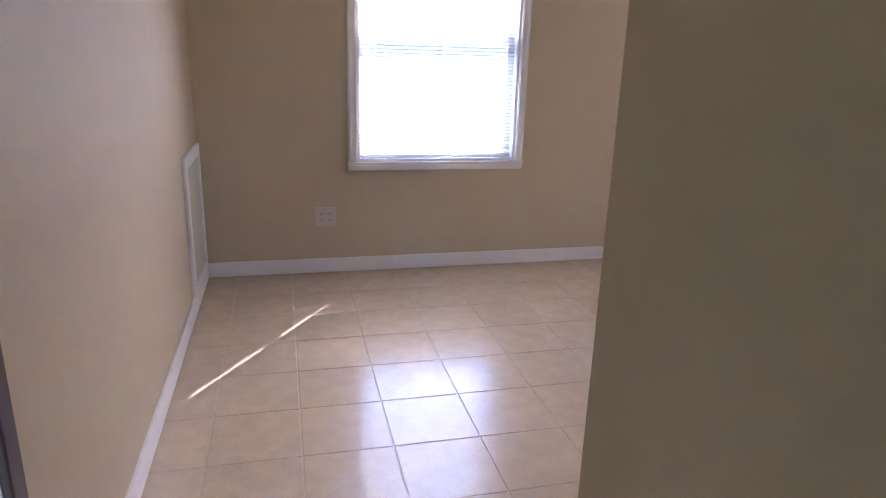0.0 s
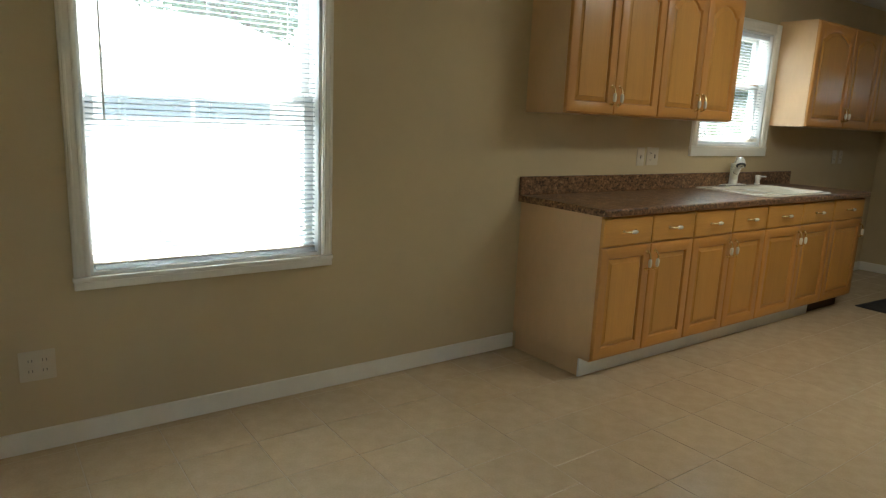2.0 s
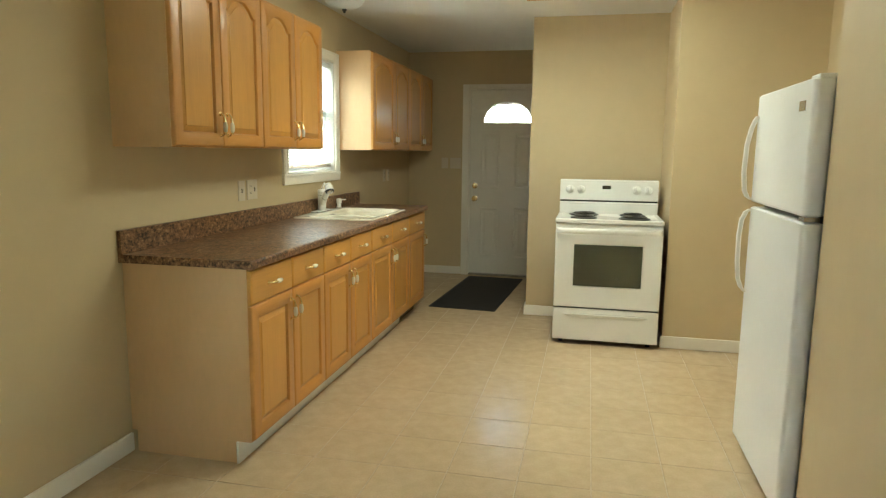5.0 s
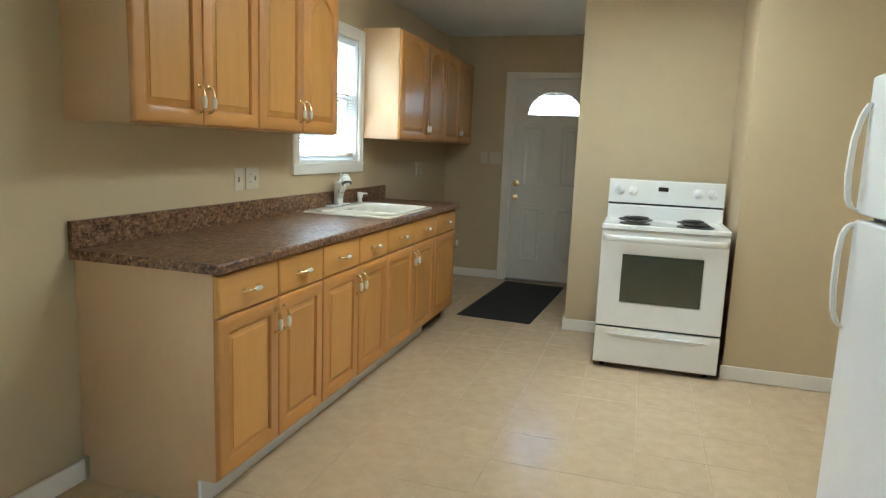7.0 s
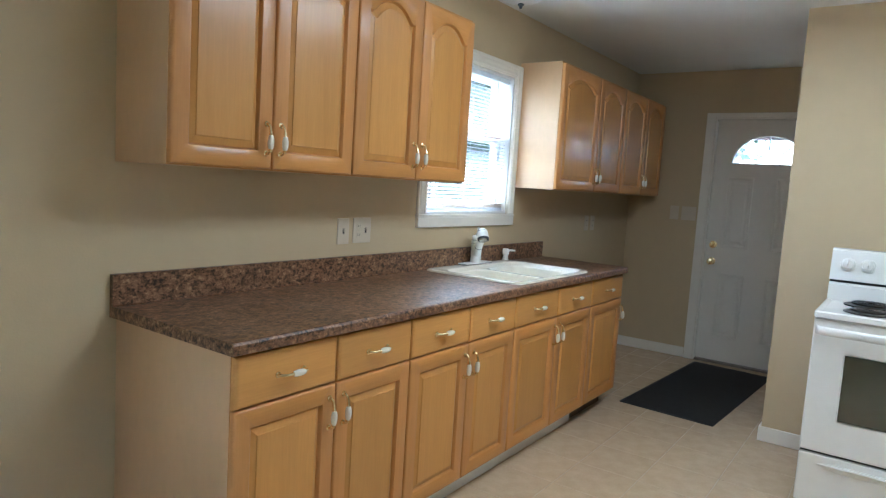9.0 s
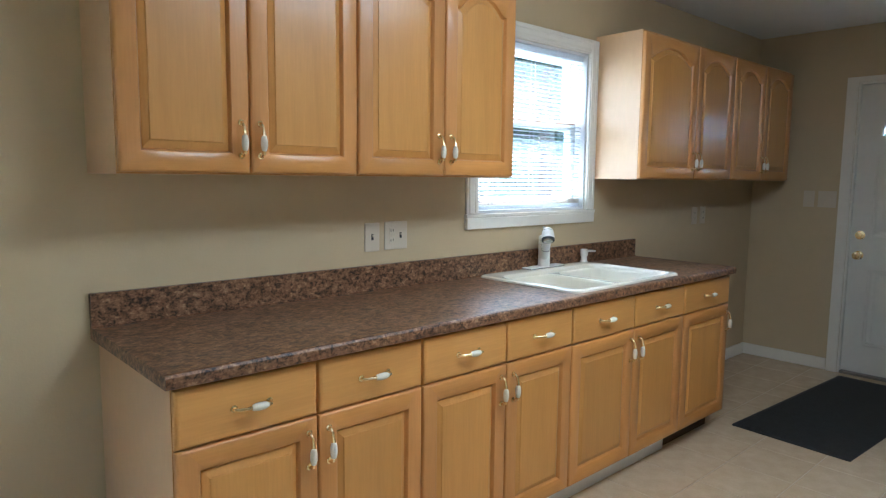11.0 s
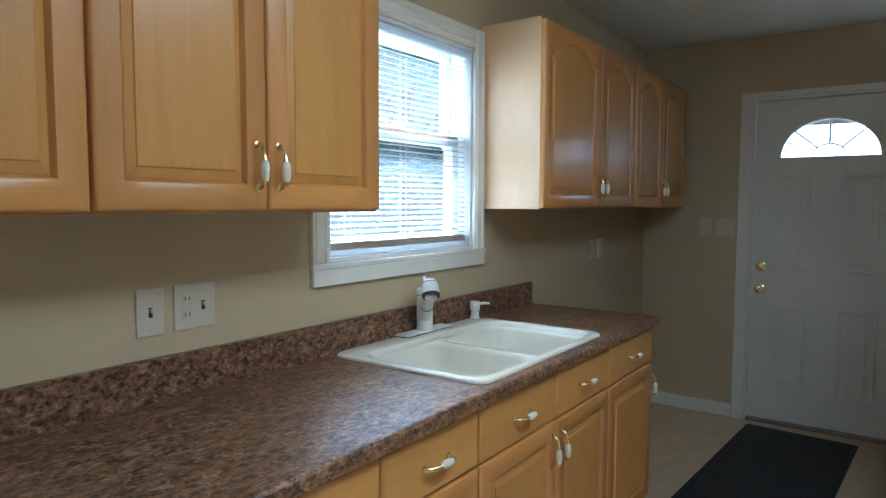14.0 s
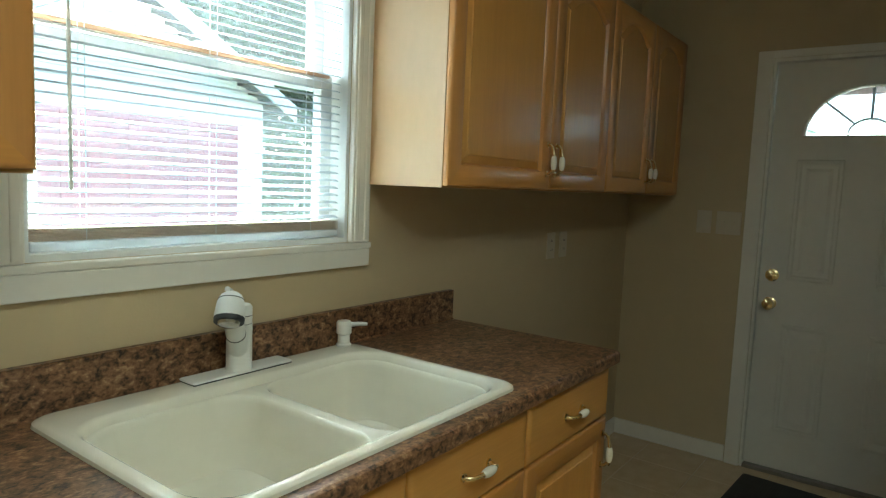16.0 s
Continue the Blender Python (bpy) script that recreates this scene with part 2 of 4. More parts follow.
def loft(loops, bm=None, cap_first=False, cap_last=False, closed=True):
    """Skins a list of loops, each with the same count of points."""
    bm = bm or bmesh.new()
    rows = [[bm.verts.new(p) for p in lp] for lp in loops]
    n = len(rows[0])
    for a, b in zip(rows, rows[1:]):
        for i in range(n if closed else n - 1):
            j = (i + 1) % n
            try:
                bm.faces.new((a[i], a[j], b[j], b[i]))
            except ValueError:
                pass
    if cap_first:
        bm.faces.new(rows[0][::-1])
    if cap_last:
        bm.faces.new(rows[-1])
    return bm


def tube(points, radius, bm=None, sides=8, caps=True):
    """A round bar along points; radius: one number or one for each point."""
    bm = bm or bmesh.new()
    pts = [Vector(p) for p in points]
    rad = radius if isinstance(radius, (list, tuple)) else [radius] * len(pts)
    loops = []
    side = None
    for i, p in enumerate(pts):
        d = (pts[min(i + 1, len(pts) - 1)] - pts[max(i - 1, 0)]).normalized()
        if side is None:
            side = d.orthogonal().normalized()
        side = (side - d * side.dot(d)).normalized()
        up = d.cross(side)
        loops.append([p + rad[i] * (math.cos(2 * math.pi * k / sides) * side + math.sin(2 * math.pi * k / sides) * up) for k in range(sides)])
    return loft(loops, bm, caps, caps)


def lathe(profile, at, axis="z", bm=None, sides=24):
    """Turns (radius, height) pairs round an axis through at."""
    at = Vector(at)
    loops = []
    for r, h in profile:
        lp = []
        for k in range(sides):
            a = 2 * math.pi * k / sides
            u, v = max(r, 1e-4) * math.cos(a), max(r, 1e-4) * math.sin(a)
            lp.append(at + Vector({"z": (u, v, h), "x": (h, u, v), "y": (u, h, v)}[axis]))
        loops.append(lp)
    return loft(loops, bm, True, True)


def rounded(x0, x1, y0, y1, r, n=5):
    """The outline of a rectangle with round corners, counter-clockwise, in the xy plane."""
    pts = []
    for cx, cy, a0 in ((x1 - r, y0 + r, -90), (x1 - r, y1 - r, 0), (x0 + r, y1 - r, 90), (x0 + r, y0 + r, 180)):
        for i in range(n + 1):
            a = radians(a0 + 90 * i / n)
            pts.append((cx + r * math.cos(a), cy + r * math.sin(a)))
    return pts


# ---- structure ----
WY = 3.62                     # inner face of the window wall
XL, XD = -0.165, 7.53         # inner faces of the wall by the access panel and of the back-door wall
SX, SY = 5.87, 2.13           # the wall behind the stove and its free end
CEIL = 2.42
HX = 0.80                     # face of the hallway wall
T = 0.14


def wall(name, x0, x1, y0, y1, label, holes=(), along="x"):
    """A wall with real openings: holes are (a0, a1, z0, z1) along its run."""
    bm = bmesh.new()
    a0, a1 = (x0, x1) if along == "x" else (y0, y1)
    cuts = sorted({a0, a1, *[h[0] for h in holes], *[h[1] for h in holes]})
    for c0, c1 in zip(cuts, cuts[1:]):
        hs = [h for h in holes if h[0] <= c0 and h[1] >= c1]
        spans = [(-0.12, CEIL + 0.1)] if not hs else [(-0.12, hs[0][2]), (hs[0][3], CEIL + 0.1)]
        for z0, z1 in spans:
            if z1 - z0 < 0.005:
                continue
            if along == "x":
                block(c0, c1, y0, y1, z0, z1, bm=bm)
            else:
                block(x0, x1, c0, c1, z0, z1, bm=bm)
    bmesh.ops.remove_doubles(bm, verts=bm.verts, dist=0.0001)
    return tagged(part(name, bm, PAINT), label, "wall", kind="structure")


W1 = (0.71, 1.66, 0.662, 2.03)
W2 = (4.51, 5.345, 1.195, 2.025)
DR = (2.115, 2.945, -0.12, 2.04)
wall("wall_window_side", XL - T, XD + T, WY, WY + T, "tan painted wall with two windows above the counter", (W1, W2))
# its doorway hole is added to pass daylight in from the unseen room
wall("wall_access_panel_side", XL - T, XL, -2.2, WY, "tan painted wall with white baseboard", ((0.25, 0.892, -0.12, 2.06),), along="y")
wall("wall_back_door", XD, XD + T, 0.3, WY, "tan painted wall round the white back door", (DR,), along="y")
wall("wall_behind_stove", SX, SX + 0.12, 1.1, SY, "tan painted partition wall behind the stove", along="y")
wall("wall_beside_stove", 5.17, SX + 0.12, 0.2, 1.1, "tan painted wall that juts out beside the stove", along="y")
wall("wall_back_hall", SX + 0.12, XD, 0.3, 0.42, "tan painted wall closing the back hall")
wall("wall_behind_fridge", 2.75, 5.17, 0.08, 0.2, "tan painted wall behind the refrigerator")
wall("wall_hall_end", HX + 0.12, 2.87, 0.76, 0.88, "tan painted wall between kitchen and hallway")
wall("wall_fridge_return", 2.75, 2.87, 0.2, 0.76, "tan painted return wall beside the refrigerator", along="y")
wall("wall_hall_side", HX, HX + 0.12, -2.2, 0.805, "tan painted hallway wall", along="y")
# unseen room added beyond the hallway; its openings are sized to feed daylight
wall("wall_front_room_south", -4.64, HX + 0.12, -2.34, -2.2, "unseen tan painted wall with two openings added to let daylight in", ((-4.4, -0.6, 0.4, 2.25), (0.14, 0.52, 1.0, 2.0)))
wall("wall_front_room_west", -4.64, -4.5, -2.2, 1.75, "unseen tan painted wall on the west of the added room", along="y")
wall("wall_front_room_north", -4.64, XL - T, 1.61, 1.75, "unseen tan painted wall closing the added room")
tagged(part("door_casing", block(XL, XL + 0.016, 0.893, 0.946, 0.0, 2.1, 0.004), DARKWOOD), "dark stained wooden casing on the tan wall", "door casing", kind="structure")
tagged(part("ceiling", block(-4.64, XD + T, -2.34, WY + T, CEIL, CEIL + 0.08), CEILING), "flat white painted ceiling with soft shading", "ceiling", kind="structure")


def baseboard(name, x0, x1, y0, y1, ends=(0, 0)):
    """A board 85 mm high with an eased top, standing on the floor against a wall."""
    bm = block(x0, x1, y0, y1, 0.004, 0.088)
    top = [e for e in bm.edges if all(v.co.z > 0.08 for v in e.verts)]
    bmesh.ops.bevel(bm, geom=top, offset=0.006, segments=3, affect="EDGES", profile=0.6)
    return tagged(part(name, bm, TRIM), "white painted wooden baseboard with an eased top edge", "baseboard", kind="structure")


B = 0.014
baseboard("baseboard", XL + B, 2.888, WY - B, WY)
baseboard("baseboard", XL, XL + B, 0.947, WY)
baseboard("baseboard", 5.885, XD, WY - B, WY)
baseboard("baseboard", XD - B, XD, 3.02, WY - B)
baseboard("baseboard", XD - B, XD, 0.42, 2.04)
baseboard("baseboard", SX - B, SX, 1.1, SY)
baseboard("baseboard", SX - B, SX + 0.12, SY, SY + B)
baseboard("baseboard", 5.17 - B, 5.17, 0.2, 1.1)
baseboard("baseboard", 5.17 - B, SX - B, 1.1, 1.1 + B)
baseboard("baseboard", HX + 0.12, 2.87, 0.88, 0.88 + B)
baseboard("baseboard", HX - B, HX + 0.12, 0.805, 0.805 + B)
baseboard("baseboard", HX - B, HX, -2.2, 0.805)
# ---- windows and blinds ----
def window(name, hole, label, rail, casing, apron_z, strip=False):
    """A vinyl double-hung window set in the wall, with flat white casing, a sill board and two panes."""
    x0, x1, z0, z1 = hole
    w = thing(name, ((x0 + x1) / 2, WY, z0), label, "window", kind="structure")
    c0, c1 = casing
    y = WY - 0.018
    for nm, b in (("casing", (c0, x0, y, WY, z0, z1 + 0.075)), ("casing", (x1, c1, y, WY, z0, z1 + 0.075)), ("casing", (x0, x1, y, WY, z1, z1 + 0.075))):
        cs = part(nm, block(*b, bevel=0.004), TRIM, w)
        upright = b[1] - b[0] < b[5] - b[4]
        for f, g in ((0.12, 0.34), (0.66, 0.9)):
            if upright:
                bead = (b[0] + (b[1] - b[0]) * f, b[0] + (b[1] - b[0]) * g, y - 0.004, y + 0.004, b[4] + 0.004, b[5] - 0.004)
            else:
                bead = (b[0], b[1], y - 0.004, y + 0.004, b[4] + (b[5] - b[4]) * f, b[4] + (b[5] - b[4]) * g)
            part("bead", block(*bead, bevel=0.0035), TRIM, cs)
    part("window_sill", block(c0 - 0.004, c1 + 0.004, WY - 0.0225, WY, z0 - 0.018, z0 - 0.001, bevel=0.003), TRIM, w)
    part("apron", block(c0, c1, WY - 0.02, WY, apron_z, z0 - 0.018, bevel=0.003), TRIM, w)
    # jamb lining
    for b in ((x0, x0 + 0.012, WY, WY + T, z0, z1), (x1 - 0.012, x1, WY, WY + T, z0, z1), (x0 + 0.012, x1 - 0.012, WY, WY + T, z1 - 0.012, z1), (x0 + 0.012, x1 - 0.012, WY, WY + T, z0, z0 + 0.014)):
        part("jamb", block(*b), VINYL, w)
    a0, a1, b0, b1 = x0 + 0.012, x1 - 0.012, z0 + 0.014, z1 - 0.012
    for nm, y0, s0, s1 in (("lower_sash", WY + 0.062, b0, rail + 0.02), ("upper_sash", WY + 0.1, rail - 0.02, b1)):
        bm = bmesh.new()
        f, d = 0.042, 0.034
        block(a0, a0 + f, y0, y0 + d, s0, s1, 0.003, bm)
        block(a1 - f, a1, y0, y0 + d, s0, s1, 0.003, bm)
        block(a0 + f, a1 - f, y0, y0 + d, s0, s0 + f, 0.003, bm)
        block(a0 + f, a1 - f, y0, y0 + d, s1 - f, s1, 0.003, bm)
        sash = part(nm, bm, VINYL, w)
        pane = part("pane", block(a0 + f - 0.004, a1 - f + 0.004, y0 + 0.014, y0 + 0.02, s0 + f - 0.004, s1 - f + 0.004), HAZY, sash)
        pane.visible_shadow = False
    if strip:
        # thin tan strip along the top of the lower sash
        part("weather_strip", block(a0 + 0.02, a1 - 0.02, WY + 0.052, WY + 0.062, rail + 0.012, rail + 0.021), STRIP, w, "thin tan strip along the meeting rail")
    part("sash_lock", block((a0 + a1) / 2 - 0.03, (a0 + a1) / 2 + 0.03, WY + 0.05, WY + 0.1, rail + 0.02, rail + 0.035, 0.004), VINYL, w)
    return w


def blind(hole, tilt, pitch, label, gap_at=None, wand=None, drop=0.0, stack=11):
    """A lowered mini blind: head rail, slats on ladder cords, bottom rail."""
    x0, x1, z0, z1 = hole
    a0, a1 = x0 + 0.02, x1 - 0.02
    yc = WY + 0.03
    w = thing("window_blind", ((x0 + x1) / 2, yc, z0), label, "window blind", "mini blinds")
    part("head_rail", block(a0, a1, yc - 0.014, yc + 0.014, z1 - 0.042, z1 - 0.014, 0.003), SLAT, w)
    zb = z0 + 0.016 + drop
    part("bottom_rail", block(a0, a1, yc - 0.013, yc + 0.013, zb, zb + 0.02, 0.004), SLAT, w, "pale bottom rail")
    # stacked slats on the bottom rail; a tan colour imitates their backlit shade
    for i in range(stack):
        part("slat", block(a0, a1, yc - 0.0125, yc + 0.0125, zb + 0.021 + 0.0032 * i, zb + 0.0226 + 0.0032 * i), SHADESLAT, w, "stacked slat, its shade put into a cream colour")
    spans = [(a0, a1)] if gap_at is None else [(a0, gap_at - 0.0025), (gap_at + 0.0025, a1)]
    z = zb + 0.031 + 0.0032 * stack
    first = {}
    while z < z1 - 0.05:
        for k, (s0, s1) in enumerate(spans):
            if k not in first:
                prof = []
                for i in range(5):
                    u = (i / 4 - 0.5) * 0.025
                    h = 0.0022 * (1 - (i / 2 - 1) ** 2)
                    prof.append((u * math.cos(tilt) - h * math.sin(tilt), u * math.sin(tilt) + h * math.cos(tilt)))
                lo = [[(s, yc + p, z + q) for p, q in prof] + [(s, yc + p, z + q - 0.0006) for p, q in prof[::-1]] for s in (s0, s1)]
                ob = part("slat", loft(lo, cap_first=True, cap_last=True), SLAT, w, smooth=True)
                first[k] = (ob, z)
            else:
                src, zs = first[k]
                ob = new("slat", src.data)
                ob.parent = w
                ob.location = (0, 0, z - zs)
        z += pitch
    for f in (0.13, 0.5, 0.87):
        xc = a0 + f * (a1 - a0)
        for dy in (-0.014, 0.014):
            part("ladder_cord", tube([(xc, yc + dy, zb + 0.02), (xc, yc + dy, z1 - 0.03)], 0.0009, sides=5), SLAT, w)
    if wand:
        part("tilt_wand", tube([(wand[0], yc - 0.022, z1 - 0.03), (wand[0], yc - 0.026, wand[1])], 0.004, sides=6), PLASTIC, w, "clear grey tilt wand")
    return w


window("window_1", W1, "white double-hung vinyl window with wide painted casing", 1.36, (0.654, 1.71), 0.612)
window("window_2", W2, "white double-hung vinyl window over the kitchen sink", 1.64, (4.435, 5.42), 1.125, True)
blind(W1, radians(10), 0.0205, "white mini blind lowered over the dining window", gap_at=0.865, wand=(0.79, 1.25), stack=2)
blind(W2, radians(16), 0.0205, "white mini blind lowered with open slats over the sink", wand=(4.60, 1.33), stack=8)


# ---- back door ----
def ring(y0, y1, z0, z1, loop, xf, xb):
    """A slab round an opening: outer rectangle to inner loop (y, z), front at xf and back at xb."""
    n = len(loop)
    cy, cz = (y0 + y1) / 2, sum(p[1] for p in loop) / n
    outer = []
    for p in loop:
        d = Vector((p[0] - cy, p[1] - cz))
        s = min(((y1 - y0) / 2) / max(abs(d.x), 1e-6), ((z1 - cz) if d.y > 0 else (cz - z0)) / max(abs(d.y), 1e-6))
        outer.append((cy + d.x * s, cz + d.y * s))
    for c in ((y0, z0), (y1, z0), (y1, z1), (y0, z1)):
        i = min(range(n), key=lambda k: (outer[k][0] - c[0]) ** 2 + (outer[k][1] - c[1]) ** 2)
        outer[i] = c
    return loft([[(xb, *p) for p in outer], [(xf, *p) for p in outer], [(xf, *p) for p in loop], [(xb, *p) for p in loop], [(xb, *p) for p in outer]])


def raised_panel(y0, y1, z0, z1, xf):
    """An embossed panel on the face of a steel door."""
    lo = []
    for inset, out in ((0, 0.0), (0.006, 0.006), (0.016, 0.006), (0.026, -0.0005), (0.042, -0.0005), (0.058, 0.006)):
        lo.append([(xf - out, a, b) for a, b in ((y0 + inset, z0 + inset), (y1 - inset, z0 + inset), (y1 - inset, z1 - inset), (y0 + inset, z1 - inset))])
    return loft(lo, cap_last=True)


def back_door():
    d0, d1, top = 2.13, 2.93, 2.02
    xf = XD + 0.03
    d = thing("door_1", (xf, 2.53, 0), "white steel back door with fanlight, closed, brass knob and deadbolt", "door", kind="structure")
    cy, zb, rx, rz = 2.53, 1.672, 0.262, 0.222
    arc = [(cy - rx, zb)] + [(cy - rx + 2 * rx * i / 10, zb) for i in range(1, 10)] + [(cy + rx * math.cos(a), zb + rz * math.sin(a)) for a in [math.pi * i / 26 for i in range(27)]]
    bm = ring(d0, d1, 1.6, top, arc[:-1], xf, xf + 0.044)
    block(xf, xf + 0.044, d0, d1, 0.02, 1.6, bm=bm)
    slab = part("door_slab", bm, DOORPAINT, d)
    for y0, y1 in ((2.625, 2.80), (2.26, 2.435)):
        part("door_panel", raised_panel(y0 - 0.012, y1 + 0.012, 0.975, 1.56, xf), DOORPAINT, slab)
        part("door_panel", raised_panel(y0 - 0.012, y1 + 0.012, 0.215, 0.755, xf), DOORPAINT, slab)
    def scaled(f, x):
        return [(x, cy + (p[0] - cy) * f, zb + 0.06 + (p[1] - zb - 0.06) * f) for p in arc[:-1]]
    part("fanlight_frame", loft([scaled(1.06, xf), scaled(1.06, xf - 0.01), scaled(1.02, xf - 0.014), scaled(0.98, xf - 0.01), scaled(0.98, xf + 0.02)]), DOORPAINT, d)
    def spoke(a, r0, r1):
        return tube([(xf + 0.012, cy + r * rx * math.cos(a), zb + r * rz * math.sin(a)) for r in (r0, r1)], 0.0065, sides=6)
    for a in (45, 90, 135):
        part("muntin", spoke(radians(a), 0.34, 0.98), SLAT, d)
    part("muntin_arc", tube([(xf + 0.012, cy + 0.34 * rx * math.cos(math.pi * k / 12), zb + 0.34 * rz * math.sin(math.pi * k / 12)) for k in range(13)], 0.0065, sides=6), SLAT, d)
    pane = part("fanlight_pane", loft([scaled(1.0, xf + 0.018), scaled(1.0, xf + 0.024)], cap_first=True, cap_last=True), HAZY, d)
    pane.visible_shadow = False
    for z, nm in ((0.992, "deadbolt"), (0.852, "door_knob")):
        prof = [(0.031, 0.0), (0.031, -0.006), (0.018, -0.01)]
        prof += [(0.012, -0.03), (0.022, -0.038), (0.029, -0.052), (0.024, -0.064), (0.004, -0.068)] if nm == "door_knob" else [(0.024, -0.014), (0.022, -0.022), (0.006, -0.024), (0.006, -0.04), (0.002, -0.042)]
        part(nm, lathe(prof, (xf, 2.875, z), "x"), BRASS, d, "polished brass", True)
    for z in (0.25, 1.1, 1.8):
        part("hinge", tube([(xf - 0.006, d0 - 0.005, z - 0.045), (xf - 0.006, d0 - 0.005, z + 0.045)], 0.006), CHROME, d)
    # frame, stop and casing round the opening
    for b in ((xf - 0.03, XD + T, d1 + 0.003, 2.945, 0, 2.04), (xf - 0.03, XD + T, 2.115, d0 - 0.003, 0, 2.04), (xf - 0.03, XD + T, d0 - 0.003, d1 + 0.003, top + 0.004, 2.04)):
        part("door_frame", block(*b), TRIM, d)
    for b in ((XD - 0.016, XD, 2.945, 3.015, 0, 2.075), (XD - 0.016, XD, 2.045, 2.115, 0, 2.075), (XD - 0.016, XD, 2.115, 2.945, 2.04, 2.075)):
        part("door_casing", block(*b, bevel=0.004), TRIM, d)
    part("threshold", block(XD - 0.01, XD + T, 2.13, 2.93, 0.0, 0.018, 0.004), STEEL, d, "dark metal threshold")


back_door()


# ---- kitchen cabinets ----
def outline(x0, x1, z0, z1, arch):
    """The opening of a cabinet door as a loop, with its top arched or straight, and the same count of points on each side."""
    pts = [(x0 + (x1 - x0) * i / 4, z0) for i in range(4)] + [(x1, z0 + (z1 - arch - z0) * i / 4) for i in range(4)]
    n = 18
    for i in range(n):
        u = 1 - 2 * i / n
        f = 0.0 if abs(u) > 0.86 else (1 - (abs(u) / 0.86) ** 2.3)
        pts.append((x1 + (x0 - x1) * i / n, z1 - arch + arch * f))
    pts += [(x0, z1 - arch + (z0 - z1 + arch) * i / 4) for i in range(4)]
    return pts


def cabinet_front(name, parent, x0, x1, z0, z1, yf, arch=0.0, stile=0.055, wood=None):
    """A framed front with a raised centre panel; yf: its face, nearest the room. Returns the frame's object."""
    th = 0.019
    o = outline(x0, x1, z0, z1, 0.0)
    q = outline(x0 + stile, x1 - stile, z0 + stile, z1 - stile * (0.9 if arch else 1), arch)
    cx, cz = (x0 + x1) / 2, (z0 + z1) / 2

    def loop(pts, inset, y):
        sx, sz = 1 - 2 * inset / (x1 - x0), 1 - 2 * inset / (z1 - z0)
        return [(cx + (p[0] - cx) * sx, y, cz + (p[1] - cz) * sz) for p in pts]

    bm = loft([loop(o, 0, yf + th), loop(o, 0, yf + 0.006), loop(o, 0.003, yf + 0.002), loop(o, 0.008, yf), loop(q, 0, yf), loop(q, 0.004, yf + 0.0025), loop(q, 0.0055, yf + 0.0085), loop(q, 0.012, yf + 0.0145)])
    for f in bm.faces:
        c = f.calc_center_median()
        if abs(c.x - cx) < (x1 - x0) / 2 - stile - 0.001 and (c.z < z0 + stile + 0.004 or c.z > z1 - stile - arch - 0.004):
            f.material_index = 1
    fr = part(name, bm, wood or STILE, parent, smooth=True)
    fr.data.materials.append(RAIL)
    bm = loft([loop(q, 0.0085, yf + 0.016), loop(q, 0.0105, yf + 0.0135), loop(q, 0.0125, yf + 0.0115), loop(q, 0.036, yf + 0.0045), loop(q, 0.0375, yf + 0.0022), loop(q, 0.04, yf + 0.0015)], cap_last=True)
    part("panel", bm, wood or WOOD, fr)
    return fr


def pull(parent, x, z, yf, upright):
    """A brass bow pull with a white ceramic grip."""
    def at(a, out):
        return (x, yf - out, z + a) if upright else (x + a, yf - out, z)
    half = [(0.048, 0.0, 0.0098), (0.048, 0.003, 0.0098), (0.0482, 0.0045, 0.0056), (0.0475, 0.012, 0.0048), (0.039, 0.02, 0.0042), (0.031, 0.0245, 0.0048), (0.0225, 0.026, 0.0062), (0.02, 0.026, 0.003)]
    sh = -0.011 if upright else 0.011
    bow = [(-a + sh * (1 if o > 0.02 else 0), o, r) for a, o, r in half] + [(a + sh * (1 if o > 0.02 else 0), o, r) for a, o, r in half[::-1]]
    bm = tube([at(a, o) for a, o, r in bow], [r for a, o, r in bow], sides=9)
    part("handle", bm, BRASS, parent, "polished brass bow", True)
    part("handle_grip", tube([at(a + sh, 0.026) for a in (-0.025, -0.0195, -0.01, 0, 0.01, 0.0195, 0.025)], [0.0045, 0.008, 0.0102, 0.0108, 0.0102, 0.008, 0.0045], sides=12), PORCELAIN, parent, "white ceramic grip", True)


UZ0, UZ1, UY = 1.362, 2.125, 3.318


def upper_cabinet(x0, x1, splits, label, side_panel=False):
    c = thing("wall_cabinet", ((x0 + x1) / 2, WY, UZ0), label, "kitchen cabinet", "wall cabinets")
    bm = block(x0, x1, UY + 0.02, WY, UZ0, UZ1, 0.0015)
    part("body", bm, WOODSIDE, c)
    part("face_frame", block(x0 + 0.001, x1 - 0.001, UY + 0.0195, UY + 0.0205 + 0.001, UZ0 + 0.002, UZ1 - 0.002), WOOD, c)
    xs = [x0, *splits, x1]
    for i, (a, b) in enumerate(zip(xs, xs[1:])):
        d = cabinet_front("door", c, a + 0.0022, b - 0.0022, UZ0 + 0.006, UZ1 - 0.012, UY, arch=0.062)
        pull(d, b - 0.03 if i % 2 == 0 else a + 0.03, UZ0 + 0.105, UY, True)
    return c


upper_cabinet(2.885, 3.64, (3.255,), "honey maple wall cabinet with two arched raised-panel doors, beside the window")
upper_cabinet(3.642, 4.423, (4.035,), "honey maple wall cabinet with arched doors over the counter")
upper_cabinet(5.41, 6.465, (5.99,), "honey maple wall cabinet with arched doors beside the sink window")
upper_cabinet(6.467, 7.395, (6.932,), "honey maple wall cabinet with arched doors in the back corner")

FY = 3.004                   # faces of the base cabinets


